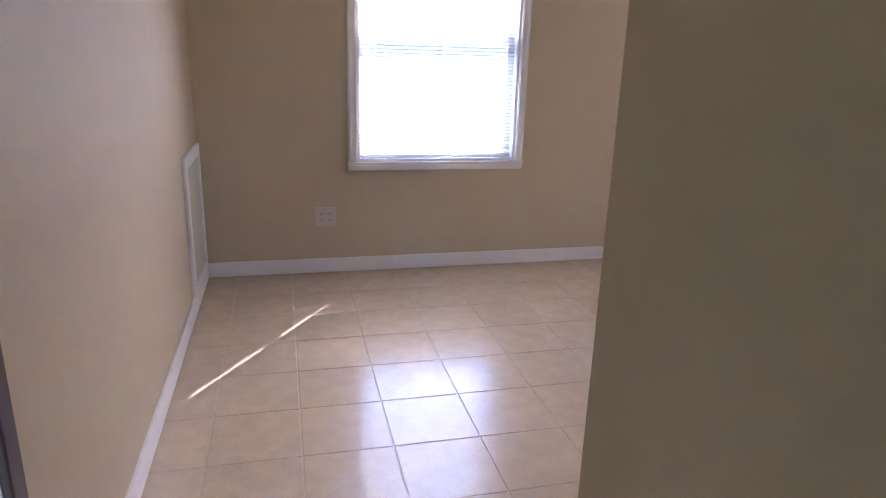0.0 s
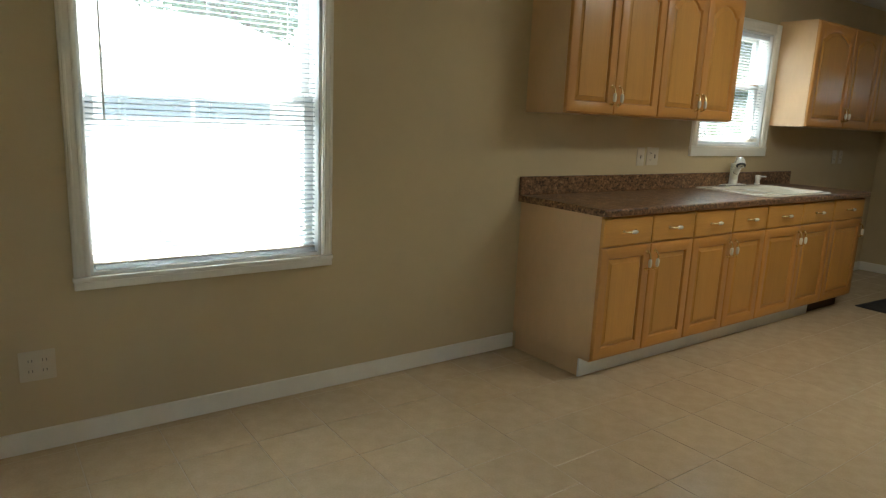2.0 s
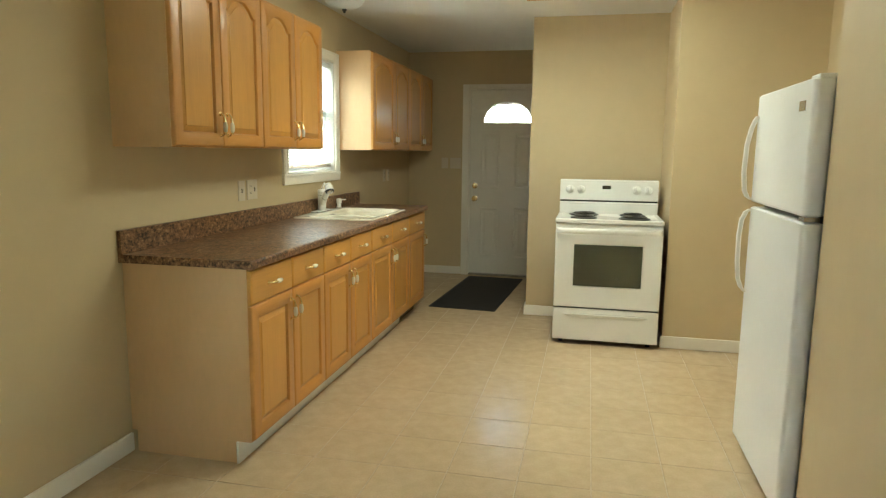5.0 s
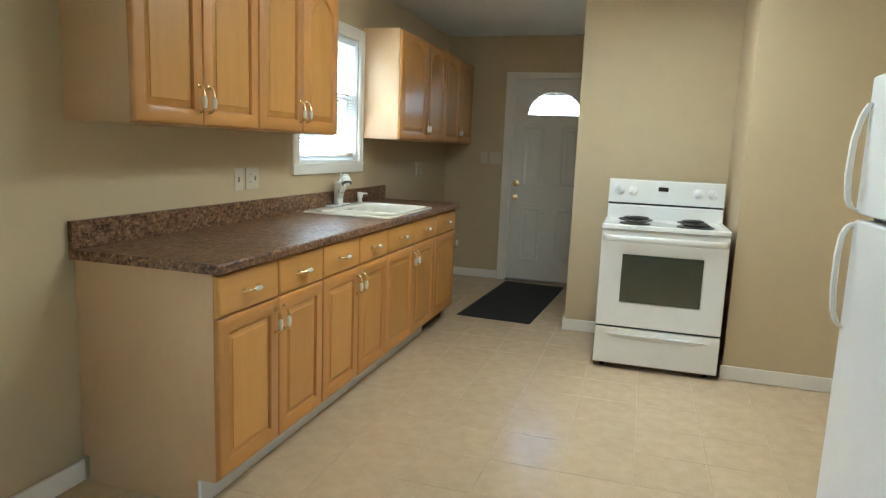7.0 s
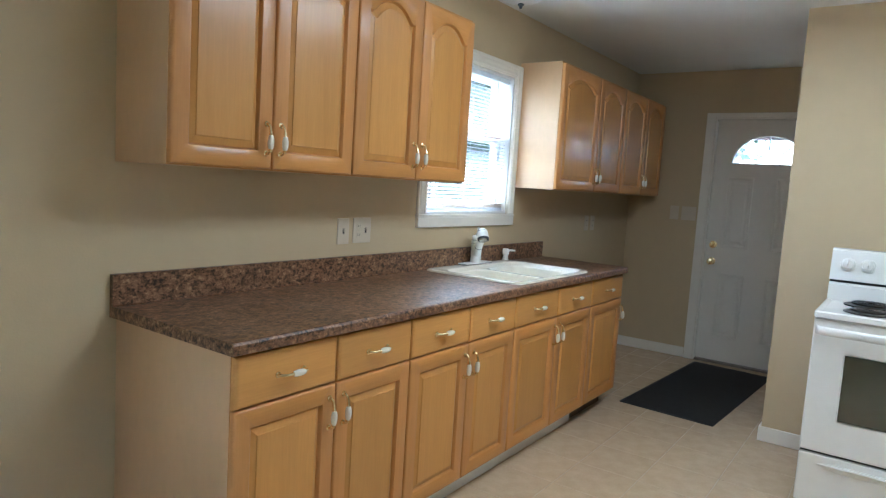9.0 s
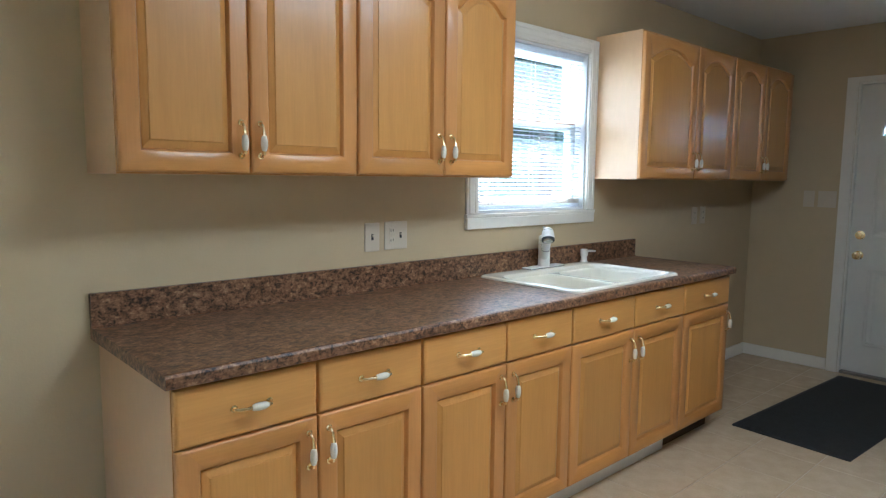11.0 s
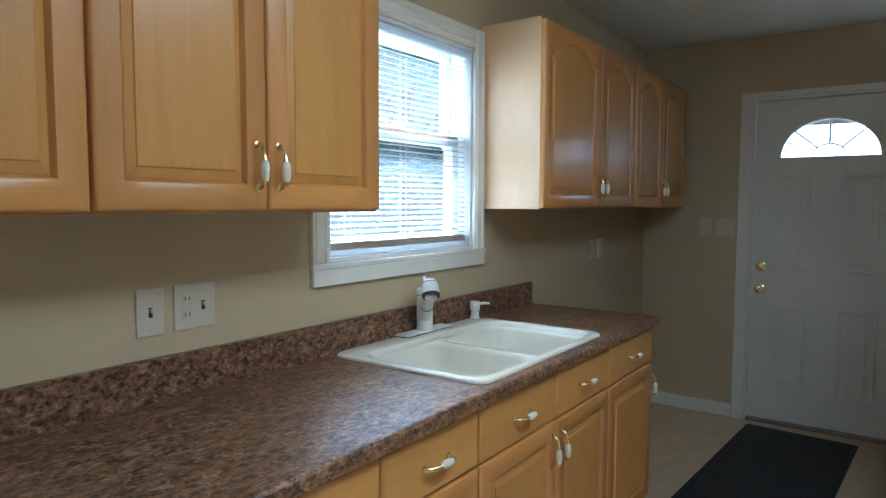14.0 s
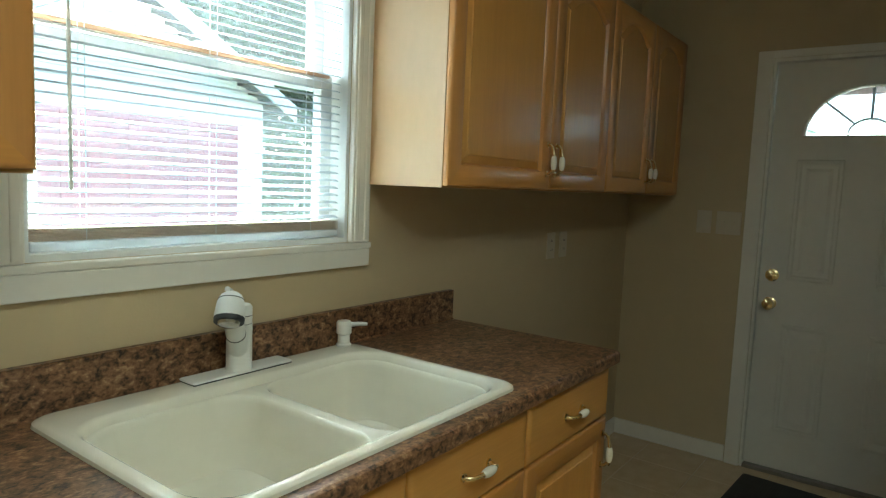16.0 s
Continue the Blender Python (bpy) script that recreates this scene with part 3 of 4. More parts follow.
def base_cabinet(x0, x1, fronts, label, sink_bay=False):
    c = thing("base_cabinet", ((x0 + x1) / 2, 3.3, 0), label, "kitchen cabinet", "base cabinets")
    if sink_bay:
        bm = block(x0, x1, FY + 0.02, WY - 0.004, 0.1, 0.66)
        block(x0, x0 + 0.016, FY + 0.024, WY - 0.004, 0.66, 0.864, bm=bm)
        block(x1 - 0.016, x1, FY + 0.024, WY - 0.004, 0.66, 0.864, bm=bm)
        part("body", bm, WOODSIDE, c)
    else:
        part("body", block(x0, x1, FY + 0.02, WY - 0.004, 0.1, 0.865, 0.0012), WOODSIDE, c)
    # plinths past the first are coloured dark for the shade under the fronts
    part("plinth", block(x0, x1, 3.1, WY - 0.03, 0.0, 0.1), WOODSIDE if x0 < 3 else TOESHADE, c)
    part("face_frame", block(x0 + 0.001, x1 - 0.001, FY + 0.0192, FY + 0.0215, 0.102, 0.864), STILE, c)
    for i, (a, b) in enumerate(zip(fronts, fronts[1:])):
        dr = part("drawer_front", slab_front(a + 0.0028, b - 0.0028, 0.7065, 0.854, FY), WOODH, c, smooth=True)
        pull(dr, (a + b) / 2, 0.78, FY, False)
        d = cabinet_front("door", c, a + 0.0028, b - 0.0028, 0.112, 0.701, FY)
        right = (i % 2 == 0)
        pull(d, b - 0.032 if right else a + 0.032, 0.697 - 0.085, FY, True)
    return c


def slab_front(x0, x1, z0, z1, yf):
    """A plain drawer front with a wide eased edge."""
    lo = []
    for inset, dy in ((0, 0.019), (0, 0.008), (0.004, 0.003), (0.011, 0.0), (0.014, 0.0)):
        lo.append([(x0 + inset, yf + dy, z0 + inset), (x1 - inset, yf + dy, z0 + inset), (x1 - inset, yf + dy, z1 - inset), (x0 + inset, yf + dy, z1 - inset)])
    return loft(lo, cap_last=True)


base_cabinet(2.893, 3.666, (2.893, 3.286, 3.666), "honey maple base cabinet with pale end panel, beside the window")
base_cabinet(3.668, 4.446, (3.668, 4.062, 4.446), "honey maple base cabinet with two drawers and two raised-panel doors")
base_cabinet(4.448, 5.345, (4.448, 4.9, 5.345), "honey maple sink base cabinet with two false drawer fronts", True)
base_cabinet(5.347, 5.838, (5.347, 5.838), "narrow honey maple base cabinet with one drawer at the counter's end")
tagged(part("toe_kick_board", block(2.888, 5.345, 3.084, 3.096, 0.0, 0.098, 0.001), TOEKICK), "loose white board along the foot of the base cabinets", "toe kick", kind="structure")


# ---- worktop, sink, tap ----
CT = 0.902
SK = (4.493, 5.335, 3.025, 3.592)      # outer rim of the sink


def worktop():
    """Laminate worktop with a rolled front edge, an upstand against the wall and a cut-out for the sink."""
    w = thing("worktop", (4.38, 3.3, 0.865), "brown granite-look laminate worktop with rolled front edge", "countertop")
    x0, x1, yf, yb = 2.872, 5.856, 2.984, WY - 0.002
    h = (SK[0] + 0.012, SK[1] - 0.012, SK[2] + 0.012, SK[3] - 0.012)
    bm = bmesh.new()
    prof = [(yb, 0.866), (yb, CT), (yf + 0.014, CT), (yf + 0.006, CT - 0.002), (yf + 0.001, CT - 0.008), (yf, CT - 0.016), (yf, 0.868), (yf + 0.004, 0.866)]
    loft([[(x, *p) for p in prof] for x in (x0, h[0])], bm, True, True)
    loft([[(x, *p) for p in prof] for x in (h[1], x1)], bm, True, True)
    front = [(h[2], 0.866), (h[2], CT)] + prof[2:]
    loft([[(x, *p) for p in front] for x in (h[0], h[1])], bm)
    block(h[0], h[1], h[3], yb, 0.866, CT, bm=bm)
    part("top", bm, LAMINATE, w)
    prof = [(yb, CT), (yb, 1.005), (yb - 0.017, 1.005), (yb - 0.02, 1.002), (yb - 0.02, CT + 0.006), (yb - 0.026, CT + 0.0005)]
    part("upstand", loft([[(x, *p) for p in prof] for x in (x0, x1)], cap_first=True, cap_last=True), LAMINATE, w, "brown laminate upstand")
    return w


worktop()


def sink():
    s = thing("kitchen_sink", (4.88, 3.32, CT), "white porcelain double-bowl drop-in sink", "sink")
    x0, x1, y0, y1 = SK
    zr = CT + 0.012
    bm = bmesh.new()
    mid = (x0 + x1) / 2
    well = (x0 + 0.028, x1 - 0.028, y0 + 0.024, y1 - 0.09)
    n = 6
    zl = zr - 0.02                 # ledge between the bowls, below the rim

    def loop(b, r, z, inset=0.0):
        return [(p[0], p[1], z) for p in rounded(b[0] + inset, b[1] - inset, b[2] + inset, b[3] - inset, r, n)]
    o = (x0, x1, y0, y1)
    loft([loop(o, 0.045, CT + 0.0006), loop(o, 0.045, CT + 0.007, 0.0015), loop(o, 0.045, zr - 0.001, 0.007), loop(o, 0.045, zr, 0.014), loop(well, 0.085, zr, -0.004), loop(well, 0.085, zr - 0.002, 0.001), loop(well, 0.085, zr - 0.008, 0.005), loop(well, 0.085, zl, 0.008)], bm)
    d = 0.008
    w = (well[0] + d, well[1] - d, well[2] + d, well[3] - d)
    bowls = ((w[0] + 0.003, mid - 0.017, w[2] + 0.003, w[3] - 0.003), (mid + 0.017, w[1] - 0.003, w[2] + 0.003, w[3] - 0.003))
    for k, b in enumerate(bowls):
        half = (w[0], mid, w[2], w[3]) if k == 0 else (mid, w[1], w[2], w[3])
        hl = []
        for x, y, z in loop(half, 0.085, zl):
            if (k == 0 and x > mid - 0.0855) or (k == 1 and x < mid + 0.0855):
                x, y = mid, w[2] if y < (w[2] + w[3]) / 2 else w[3]
            hl.append((x, y, z))
        loft([hl, loop(b, 0.07, zl, -0.002), loop(b, 0.07, zl - 0.0008), loop(b, 0.07, zl - 0.005, 0.003), loop(b, 0.07, zl - 0.014, 0.006), loop(b, 0.07, zr - 0.1, 0.014), loop(b, 0.07, zr - 0.15, 0.022), loop(b, 0.06, zr - 0.172, 0.034), loop(b, 0.05, zr - 0.182, 0.06)], bm, cap_last=True)
    bmesh.ops.remove_doubles(bm, verts=bm.verts, dist=0.0004)
    part("basin", bm, PORCELAIN, s, smooth=True)
    for b in bowls:
        c = ((b[0] + b[1]) / 2, (b[2] + b[3]) / 2)
        part("drain", lathe([(0.04, zr - 0.1815), (0.042, zr - 0.179), (0.034, zr - 0.1785), (0.03, zr - 0.1812), (0.005, zr - 0.1812)], (*c, 0)), CHROME, s, "grey metal strainer", True)


sink()


def tap():
    """A white single-handle pull-out tap on a long deck plate."""
    z = CT + 0.012
    x, y = 4.938, 3.557
    t = thing("kitchen_tap", (x, y, z), "white single-lever pull-out kitchen tap on the sink", "tap")
    # dark slip added to draw the shadow line under the deck plate
    part("gasket", block(x - 0.134, x + 0.134, y - 0.028, y + 0.028, z + 0.0005, z + 0.0035), DARKGREY, t, "thin dark slip for the shadow under the plate")
    bm = loft([[(p[0], p[1], z + h) for p in rounded(x - 0.137 + i, x + 0.137 - i, y - 0.03 + i, y + 0.03 - i, 0.006, 4)] for h, i in ((0.0035, 0.001), (0.0065, 0), (0.0085, 0.002))], cap_first=True, cap_last=True)
    part("deck_plate", bm, PLASTIC, t, "white deck plate")
    part("column", lathe([(0.031, z + 0.0085), (0.031, z + 0.012), (0.0298, z + 0.016), (0.0295, z + 0.115), (0.028, z + 0.116)], (x, y, 0)), PLASTIC, t, "", True)
    part("column_band", lathe([(0.0285, z + 0.1172), (0.0292, z + 0.118), (0.0292, z + 0.134), (0.028, z + 0.135)], (x, y, 0)), PLASTIC, t, "", True)
    for h in (0.116, 0.135):
        part("seam_ring", lathe([(0.027, z + h - 0.0004), (0.0286, z + h + 0.0002), (0.0286, z + h + 0.0012), (0.027, z + h + 0.0016)], (x, y, 0)), DARKGREY, t, "dark seam")
    part("cap", lathe([(0.0285, z + 0.1366), (0.0292, z + 0.138), (0.029, z + 0.154), (0.025, z + 0.161), (0.005, z + 0.163)], (x, y, 0)), PLASTIC, t, "", True)
    d = Vector((-0.70, -0.714, 0)).normalized()
    c = Vector((x, y, z))

    def along(out, up):
        return c + d * out + Vector((0, 0, up))
    # leaning spout with the dark collar where the hand spray docks
    arm = [along(0.004, 0.048), along(0.045, 0.092), along(0.09, 0.14), along(0.122, 0.172)]
    part("spout", tube(arm, [0.022, 0.0215, 0.021, 0.02], sides=18), PLASTIC, t, "", True)
    e = (arm[2] - arm[1]).normalized()
    q = arm[1] + e * 0.012
    part("collar", tube([q, q + e * 0.003], 0.0222, sides=18), DARKGREY, t, "dark collar ring", True)
    # domed spray head, its mouth turned down and forward
    top, mouth = along(0.113, 0.209), along(0.15, 0.15)
    rim = [(0.0, 0.005), (0.05, 0.015), (0.13, 0.0222), (0.25, 0.0268), (0.27, 0.0262), (0.29, 0.0272), (0.5, 0.0298), (0.8, 0.0318), (0.86, 0.0318)]
    part("spray_head", tube([top.lerp(mouth, f) for f, g in rim], [g for f, g in rim], sides=24), PLASTIC, t, "", True)
    e = (mouth - top).normalized()
    part("head_seam", tube([top.lerp(mouth, 0.258), top.lerp(mouth, 0.282)], 0.0271, sides=24), DARKGREY, t, "dark seam", True)
    part("nozzle_ring", tube([top.lerp(mouth, 0.86), mouth], [0.032, 0.031], sides=24), DARKGREY, t, "dark ring", True)
    part("nozzle", tube([mouth, mouth + e * 0.006, mouth + e * 0.009], [0.024, 0.022, 0.015], sides=18), CHROME, t, "grey nozzle", True)
    g = Vector((-0.81, -0.59, 0))
    part("lever", tube([c + Vector((0, 0, 0.16)), c + g * 0.03 + Vector((0, 0, 0.18)), c + g * 0.065 + Vector((0, 0, 0.203)), c + g * 0.085 + Vector((0, 0, 0.21))], [0.011, 0.0065, 0.0055, 0.0065], sides=10), PLASTIC, t, "", True)


tap()


def soap_dispenser():
    x, y, z = 5.285, 3.562, CT + 0.012
    s = thing("soap_dispenser", (x, y, z), "white plastic soap pump set in the sink deck", "soap dispenser")
    part("base", lathe([(0.021, z), (0.021, z + 0.005), (0.017, z + 0.009), (0.0165, z + 0.032), (0.021, z + 0.036), (0.021, z + 0.066), (0.018, z + 0.07), (0.004, z + 0.071)], (x, y, 0), sides=16), PLASTIC, s, "", True)
    part("spout", tube([(x, y, z + 0.058), (x + 0.035, y - 0.022, z + 0.06), (x + 0.056, y - 0.034, z + 0.058)], [0.007, 0.006, 0.005]), PLASTIC, s, "", True)


soap_dispenser()


# ---- stove ----
def stove():
    x0, x1, y0, y1 = 5.09, 5.72, 1.135, 1.868
    s = thing("electric_stove", ((x0 + x1) / 2, (y0 + y1) / 2, 0), "white freestanding electric coil range with dark oven window", "stove")
    top = 0.905
    part("body", block(x0 + 0.03, x1, y0 + 0.006, y1 - 0.006, 0.025, top - 0.03, 0.004), DARKGREY, s, "dark side panels")
    for yy in (y0 + 0.06, y1 - 0.06):
        for xx in (x0 + 0.08, x1 - 0.08):
            part("foot", tube([(xx, yy, 0.0), (xx, yy, 0.03)], 0.016), BLACK, s)
    # drawer with a long finger pull
    part("drawer", block(x0, x0 + 0.032, y0 + 0.004, y1 - 0.004, 0.035, 0.262, 0.006), ENAMEL, s)
    lo = []
    for f, h in ((0.0, 0.002), (0.06, 0.013), (0.14, 0.019), (0.86, 0.019), (0.94, 0.013), (1.0, 0.002)):
        y = y0 + 0.075 + (y1 - y0 - 0.15) * f
        lo.append([(x0 + 0.004, y, 0.222 - h * 1.4), (x0 - h * 0.25, y, 0.222 - h * 0.9), (x0 - h * 0.95, y, 0.222 + h * 0.2), (x0 - h * 0.75, y, 0.222 + h * 0.55), (x0 + 0.004, y, 0.222 + h * 0.6)])
    part("drawer_pull", loft(lo, cap_first=True, cap_last=True), ENAMEL, s, "white tapered finger pull", True)
    # oven door
    d = part("oven_door", oven_frame(x0, y0, y1), ENAMEL, s)
    part("oven_window", block(x0 - 0.003, x0 + 0.006, y0 + 0.135, y1 - 0.135, 0.43, 0.725, 0.002), DARKGLASS, d, "dark glass")
    # a wide bar handle across the head of the door, its ends turned in
    lo = []
    for f, out in ((0.0, 0.0), (0.012, 0.022), (0.035, 0.038), (0.09, 0.044), (0.5, 0.047), (0.91, 0.044), (0.965, 0.038), (0.988, 0.022), (1.0, 0.0)):
        y = y0 + 0.012 + (y1 - y0 - 0.024) * f
        lo.append([(x0 - out + 0.009 * math.cos(a), y, 0.824 + 0.019 * math.sin(a)) for a in [math.pi * k / 6 for k in range(12)]])
    part("oven_handle", loft(lo, cap_first=True, cap_last=True), ENAMEL, d, "white bar handle", True)
    # cooktop with a raised lip
    bm = loft([[(p[0], p[1], z) for p in rounded(x0 - 0.012 + i, x1 + 0.0 - i, y0 + i, y1 - i, 0.02, 4)] for z, i in ((top - 0.028, 0.0), (top - 0.006, 0.0), (top, 0.006), (top, 0.018), (top - 0.006, 0.026))], cap_first=True, cap_last=True)
    part("cooktop", bm, ENAMEL, s, smooth=True)
    for cx, cy, r in ((x0 + 0.155, y0 + 0.19, 0.09), (x0 + 0.155, y1 - 0.19, 0.075), (x0 + 0.41, y0 + 0.19, 0.075), (x0 + 0.41, y1 - 0.19, 0.09)):
        part("drip_pan", lathe([(r + 0.018, top - 0.0055), (r + 0.018, top), (r + 0.01, top + 0.002), (r, top - 0.003), (0.01, top - 0.004)], (cx, cy, 0), sides=28), BLACK, s, "black drip pan", True)
        pts = []
        turns = 4
        for i in range(turns * 18 + 1):
            a = 2 * math.pi * i / 18
            rr = 0.02 + (r - 0.024) * i / (turns * 18)
            pts.append((cx + rr * math.cos(a), cy + rr * math.sin(a), top + 0.008))
        part("burner_coil", tube(pts, 0.0052, sides=6), BLACK, s, "black spiral coil", True)
    # backguard with controls, leaning back a little
    bx = 5.66
    bm = loft([[(x, y, z) for x, z in ((bx - 0.075, top - 0.01), (bx - 0.07, top + 0.075), (bx - 0.05, top + 0.085), (5.72, top + 0.085), (5.72, top - 0.01))] for y in (y0 + 0.004, y1 - 0.004)], cap_first=True, cap_last=True)
    part("vent_riser", bm, ENAMEL, s)
    # solid black block stands in for the shade between riser and backguard
    part("riser_gap", block(bx - 0.045, 5.715, y0 + 0.006, y1 - 0.006, top + 0.085, top + 0.1), BLACK, s, "black block for the shade in the gap")
    bm = loft([[(x, y, z) for x, z in ((bx - 0.062, top + 0.098), (bx - 0.035, top + 0.243), (bx - 0.022, top + 0.252), (5.73, top + 0.252), (5.73, top + 0.098))] for y in (y0 + 0.002, y1 - 0.002)], cap_first=True, cap_last=True)
    part("backguard", bm, ENAMEL, s)
    nrm = Vector((-0.145, 0, 0.027)).normalized()
    def face(y, h):
        return Vector((bx - 0.062 + 0.027 * h / 0.145, y, top + 0.098 + h))
    for y in (y1 - 0.075, y1 - 0.16, y0 + 0.16, y0 + 0.075):
        c = face(y, 0.08)
        part("knob", tube([c, c + nrm * 0.007, c + nrm * 0.009, c + nrm * 0.026, c + nrm * 0.029], [0.034, 0.033, 0.026, 0.0235, 0.018], sides=18), PLASTIC, s, "white round control knob", True)
        part("knob_grip", tube([c + nrm * 0.027 + Vector((0, 0, -0.021)), c + nrm * 0.034, c + nrm * 0.027 + Vector((0, 0, 0.021))], [0.0035, 0.006, 0.0035], sides=6), PLASTIC, s)
    yc = (y0 + y1) / 2 + 0.015
    c = face(yc, 0.095)
    part("clock", block(c.x - 0.002, c.x + 0.02, yc - 0.032, yc + 0.032, c.z - 0.017, c.z + 0.017, 0.001), DARKGLASS, s, "black clock display")
    for k in range(3):
        part("button", block(c.x - 0.006, c.x + 0.01, yc - 0.03 + 0.024 * k, yc - 0.018 + 0.024 * k, c.z - 0.038, c.z - 0.031, 0.001), PLASTIC, s)


def oven_frame(x0, y0, y1):
    bm = bmesh.new()
    a, b = y0 + 0.004, y1 - 0.004
    wy0, wy1, wz0, wz1 = y0 + 0.13, y1 - 0.13, 0.425, 0.73
    lo = []
    for o, i in ((0.036, 0.0), (0.004, 0.0), (0.0, 0.006)):
        lo.append([(x0 + o, p, q) for p, q in ((a + i, 0.275 + i), (b - i, 0.275 + i), (b - i, 0.873 - i), (a + i, 0.873 - i))])
    lo.append([(x0, p, q) for p, q in ((wy0, wz0), (wy1, wz0), (wy1, wz1), (wy0, wz1))])
    lo.append([(x0 + 0.006, p, q) for p, q in ((wy0, wz0), (wy1, wz0), (wy1, wz1), (wy0, wz1))])
    return loft(lo, bm, cap_last=True)


stove()


# ---- refrigerator ----
def fridge():
    x0, x1, y0, yf = 2.905, 3.655, 0.23, 0.935
    f = thing("refrigerator", ((x0 + x1) / 2, 0.6, 0), "white top-freezer refrigerator with two long bow handles", "refrigerator")
    part("body", block(x0 + 0.005, x1 - 0.005, y0, yf - 0.075, 0.02, 1.61, 0.006), FRIDGEPAINT, f)
    for xx in (x0 + 0.08, x1 - 0.08):
        for yy in (y0 + 0.06, yf - 0.14):
            part("foot", tube([(xx, yy, 0.0), (xx, yy, 0.025)], 0.018), BLACK, f)
    part("kick_grille", block(x0 + 0.01, x1 - 0.01, yf - 0.09, yf - 0.07, 0.022, 0.062), DARKGREY, f, "dark kick grille")
    for nm, z0, z1 in (("fridge_door", 0.055, 1.128), ("freezer_door", 1.15, 1.615)):
        lo = []
        for z, i in ((z0, 0.006), (z0 + 0.006, 0.0), (z1 - 0.006, 0.0), (z1, 0.006)):
            lo.append([(p[0], p[1], z) for p in rounded(x0 + i, x1 - i, yf - 0.07, yf - i, 0.022, 5)])
        d = part(nm, loft(lo, cap_first=True, cap_last=True), FRIDGEPAINT, f, smooth=True)
        hx = x1 - 0.035
        if nm == "fridge_door":
            zs = ((1.118, 0.0), (1.105, 0.03), (1.07, 0.052), (1.0, 0.062), (0.88, 0.06), (0.8, 0.048), (0.76, 0.026), (0.742, 0.0))
        else:
            zs = ((1.16, 0.0), (1.172, 0.03), (1.2, 0.05), (1.28, 0.062), (1.4, 0.056), (1.475, 0.034), (1.51, 0.014), (1.525, 0.0))
        loops = []
        for z, o in zs:
            loops.append([(hx + a, yf - 0.002 + o * 0.66 + b, z) for a, b in ((-0.016, 0.0), (-0.012, 0.013), (0.012, 0.013), (0.016, 0.0), (0.012, -0.004), (-0.012, -0.004))])
        part("handle", loft(loops, cap_first=True, cap_last=True), PLASTIC, d, "white moulded bow handle", True)
    part("door_gasket", block(x0 + 0.012, x1 - 0.012, yf - 0.078, yf - 0.06, 1.126, 1.152), DARKGREY, f, "grey door gasket")
    part("hinge_cover", block(x0 + 0.02, x0 + 0.11, yf - 0.1, yf - 0.02, 1.612, 1.63, 0.005), PLASTIC, f)
    part("badge", block(x0 + 0.07, x0 + 0.135, yf - 0.002, yf + 0.003, 1.51, 1.545, 0.001), CHROME, f, "small grey badge")
    part("centre_hinge", block(x0 + 0.01, x0 + 0.07, yf - 0.06, yf - 0.008, 1.13, 1.148, 0.002), CHROME, f)


fridge()


# ---- ceiling lights ----
def wrap_light():
    x0, x1, y0, y1 = 3.45, 4.98, 1.56, 2.1
    l = thing("ceiling_light", ((x0 + x1) / 2, (y0 + y1) / 2, CEIL), "wide lit fluorescent ceiling light with white diffuser", "ceiling light")
    lo = []
    for x in (x0 + 0.02, x1 - 0.02):
        lo.append([(x, y0, CEIL), (x, y0 + 0.005, CEIL - 0.04), (x, y0 + 0.04, CEIL - 0.07), (x, y1 - 0.04, CEIL - 0.07), (x, y1 - 0.005, CEIL - 0.04), (x, y1, CEIL)])
    part("diffuser", loft(lo, cap_first=True, cap_last=True), LAMPLENS, l, "lit white diffuser")
    for x in (x0, x1 - 0.02):
        part("end_cap", block(x, x + 0.02, y0 - 0.003, y1 + 0.003, CEIL - 0.073, CEIL, 0.003), WOOD, l, "wooden end cap")


def dome_light():
    x, y = 4.861, 3.337
    l = thing("dome_ceiling_light", (x, y, CEIL), "unlit frosted glass dome light with black finial", "ceiling light")
    part("canopy", lathe([(0.12, CEIL), (0.12, CEIL - 0.014), (0.104, CEIL - 0.03), (0.1, CEIL - 0.038)], (x, y, 0)), DARKGREY, l, "dark metal canopy", True)
    part("shade", lathe([(0.135, CEIL - 0.034), (0.137, CEIL - 0.044), (0.125, CEIL - 0.066), (0.1, CEIL - 0.086), (0.06, CEIL - 0.100), (0.012, CEIL - 0.106)], (x, y, 0), sides=32), FROSTED, l, "frosted white glass", True)
    part("finial", lathe([(0.012, CEIL - 0.104), (0.017, CEIL - 0.108), (0.017, CEIL - 0.114), (0.008, CEIL - 0.120), (0.009, CEIL - 0.128), (0.002, CEIL - 0.132)], (x, y, 0), sides=14), BLACK, l, "black finial", True)


FROSTED = material("frosted_white_glass", (0.72, 0.72, 0.69), 0.3, scale=4, vary=0.04)
wrap_light()
dome_light()


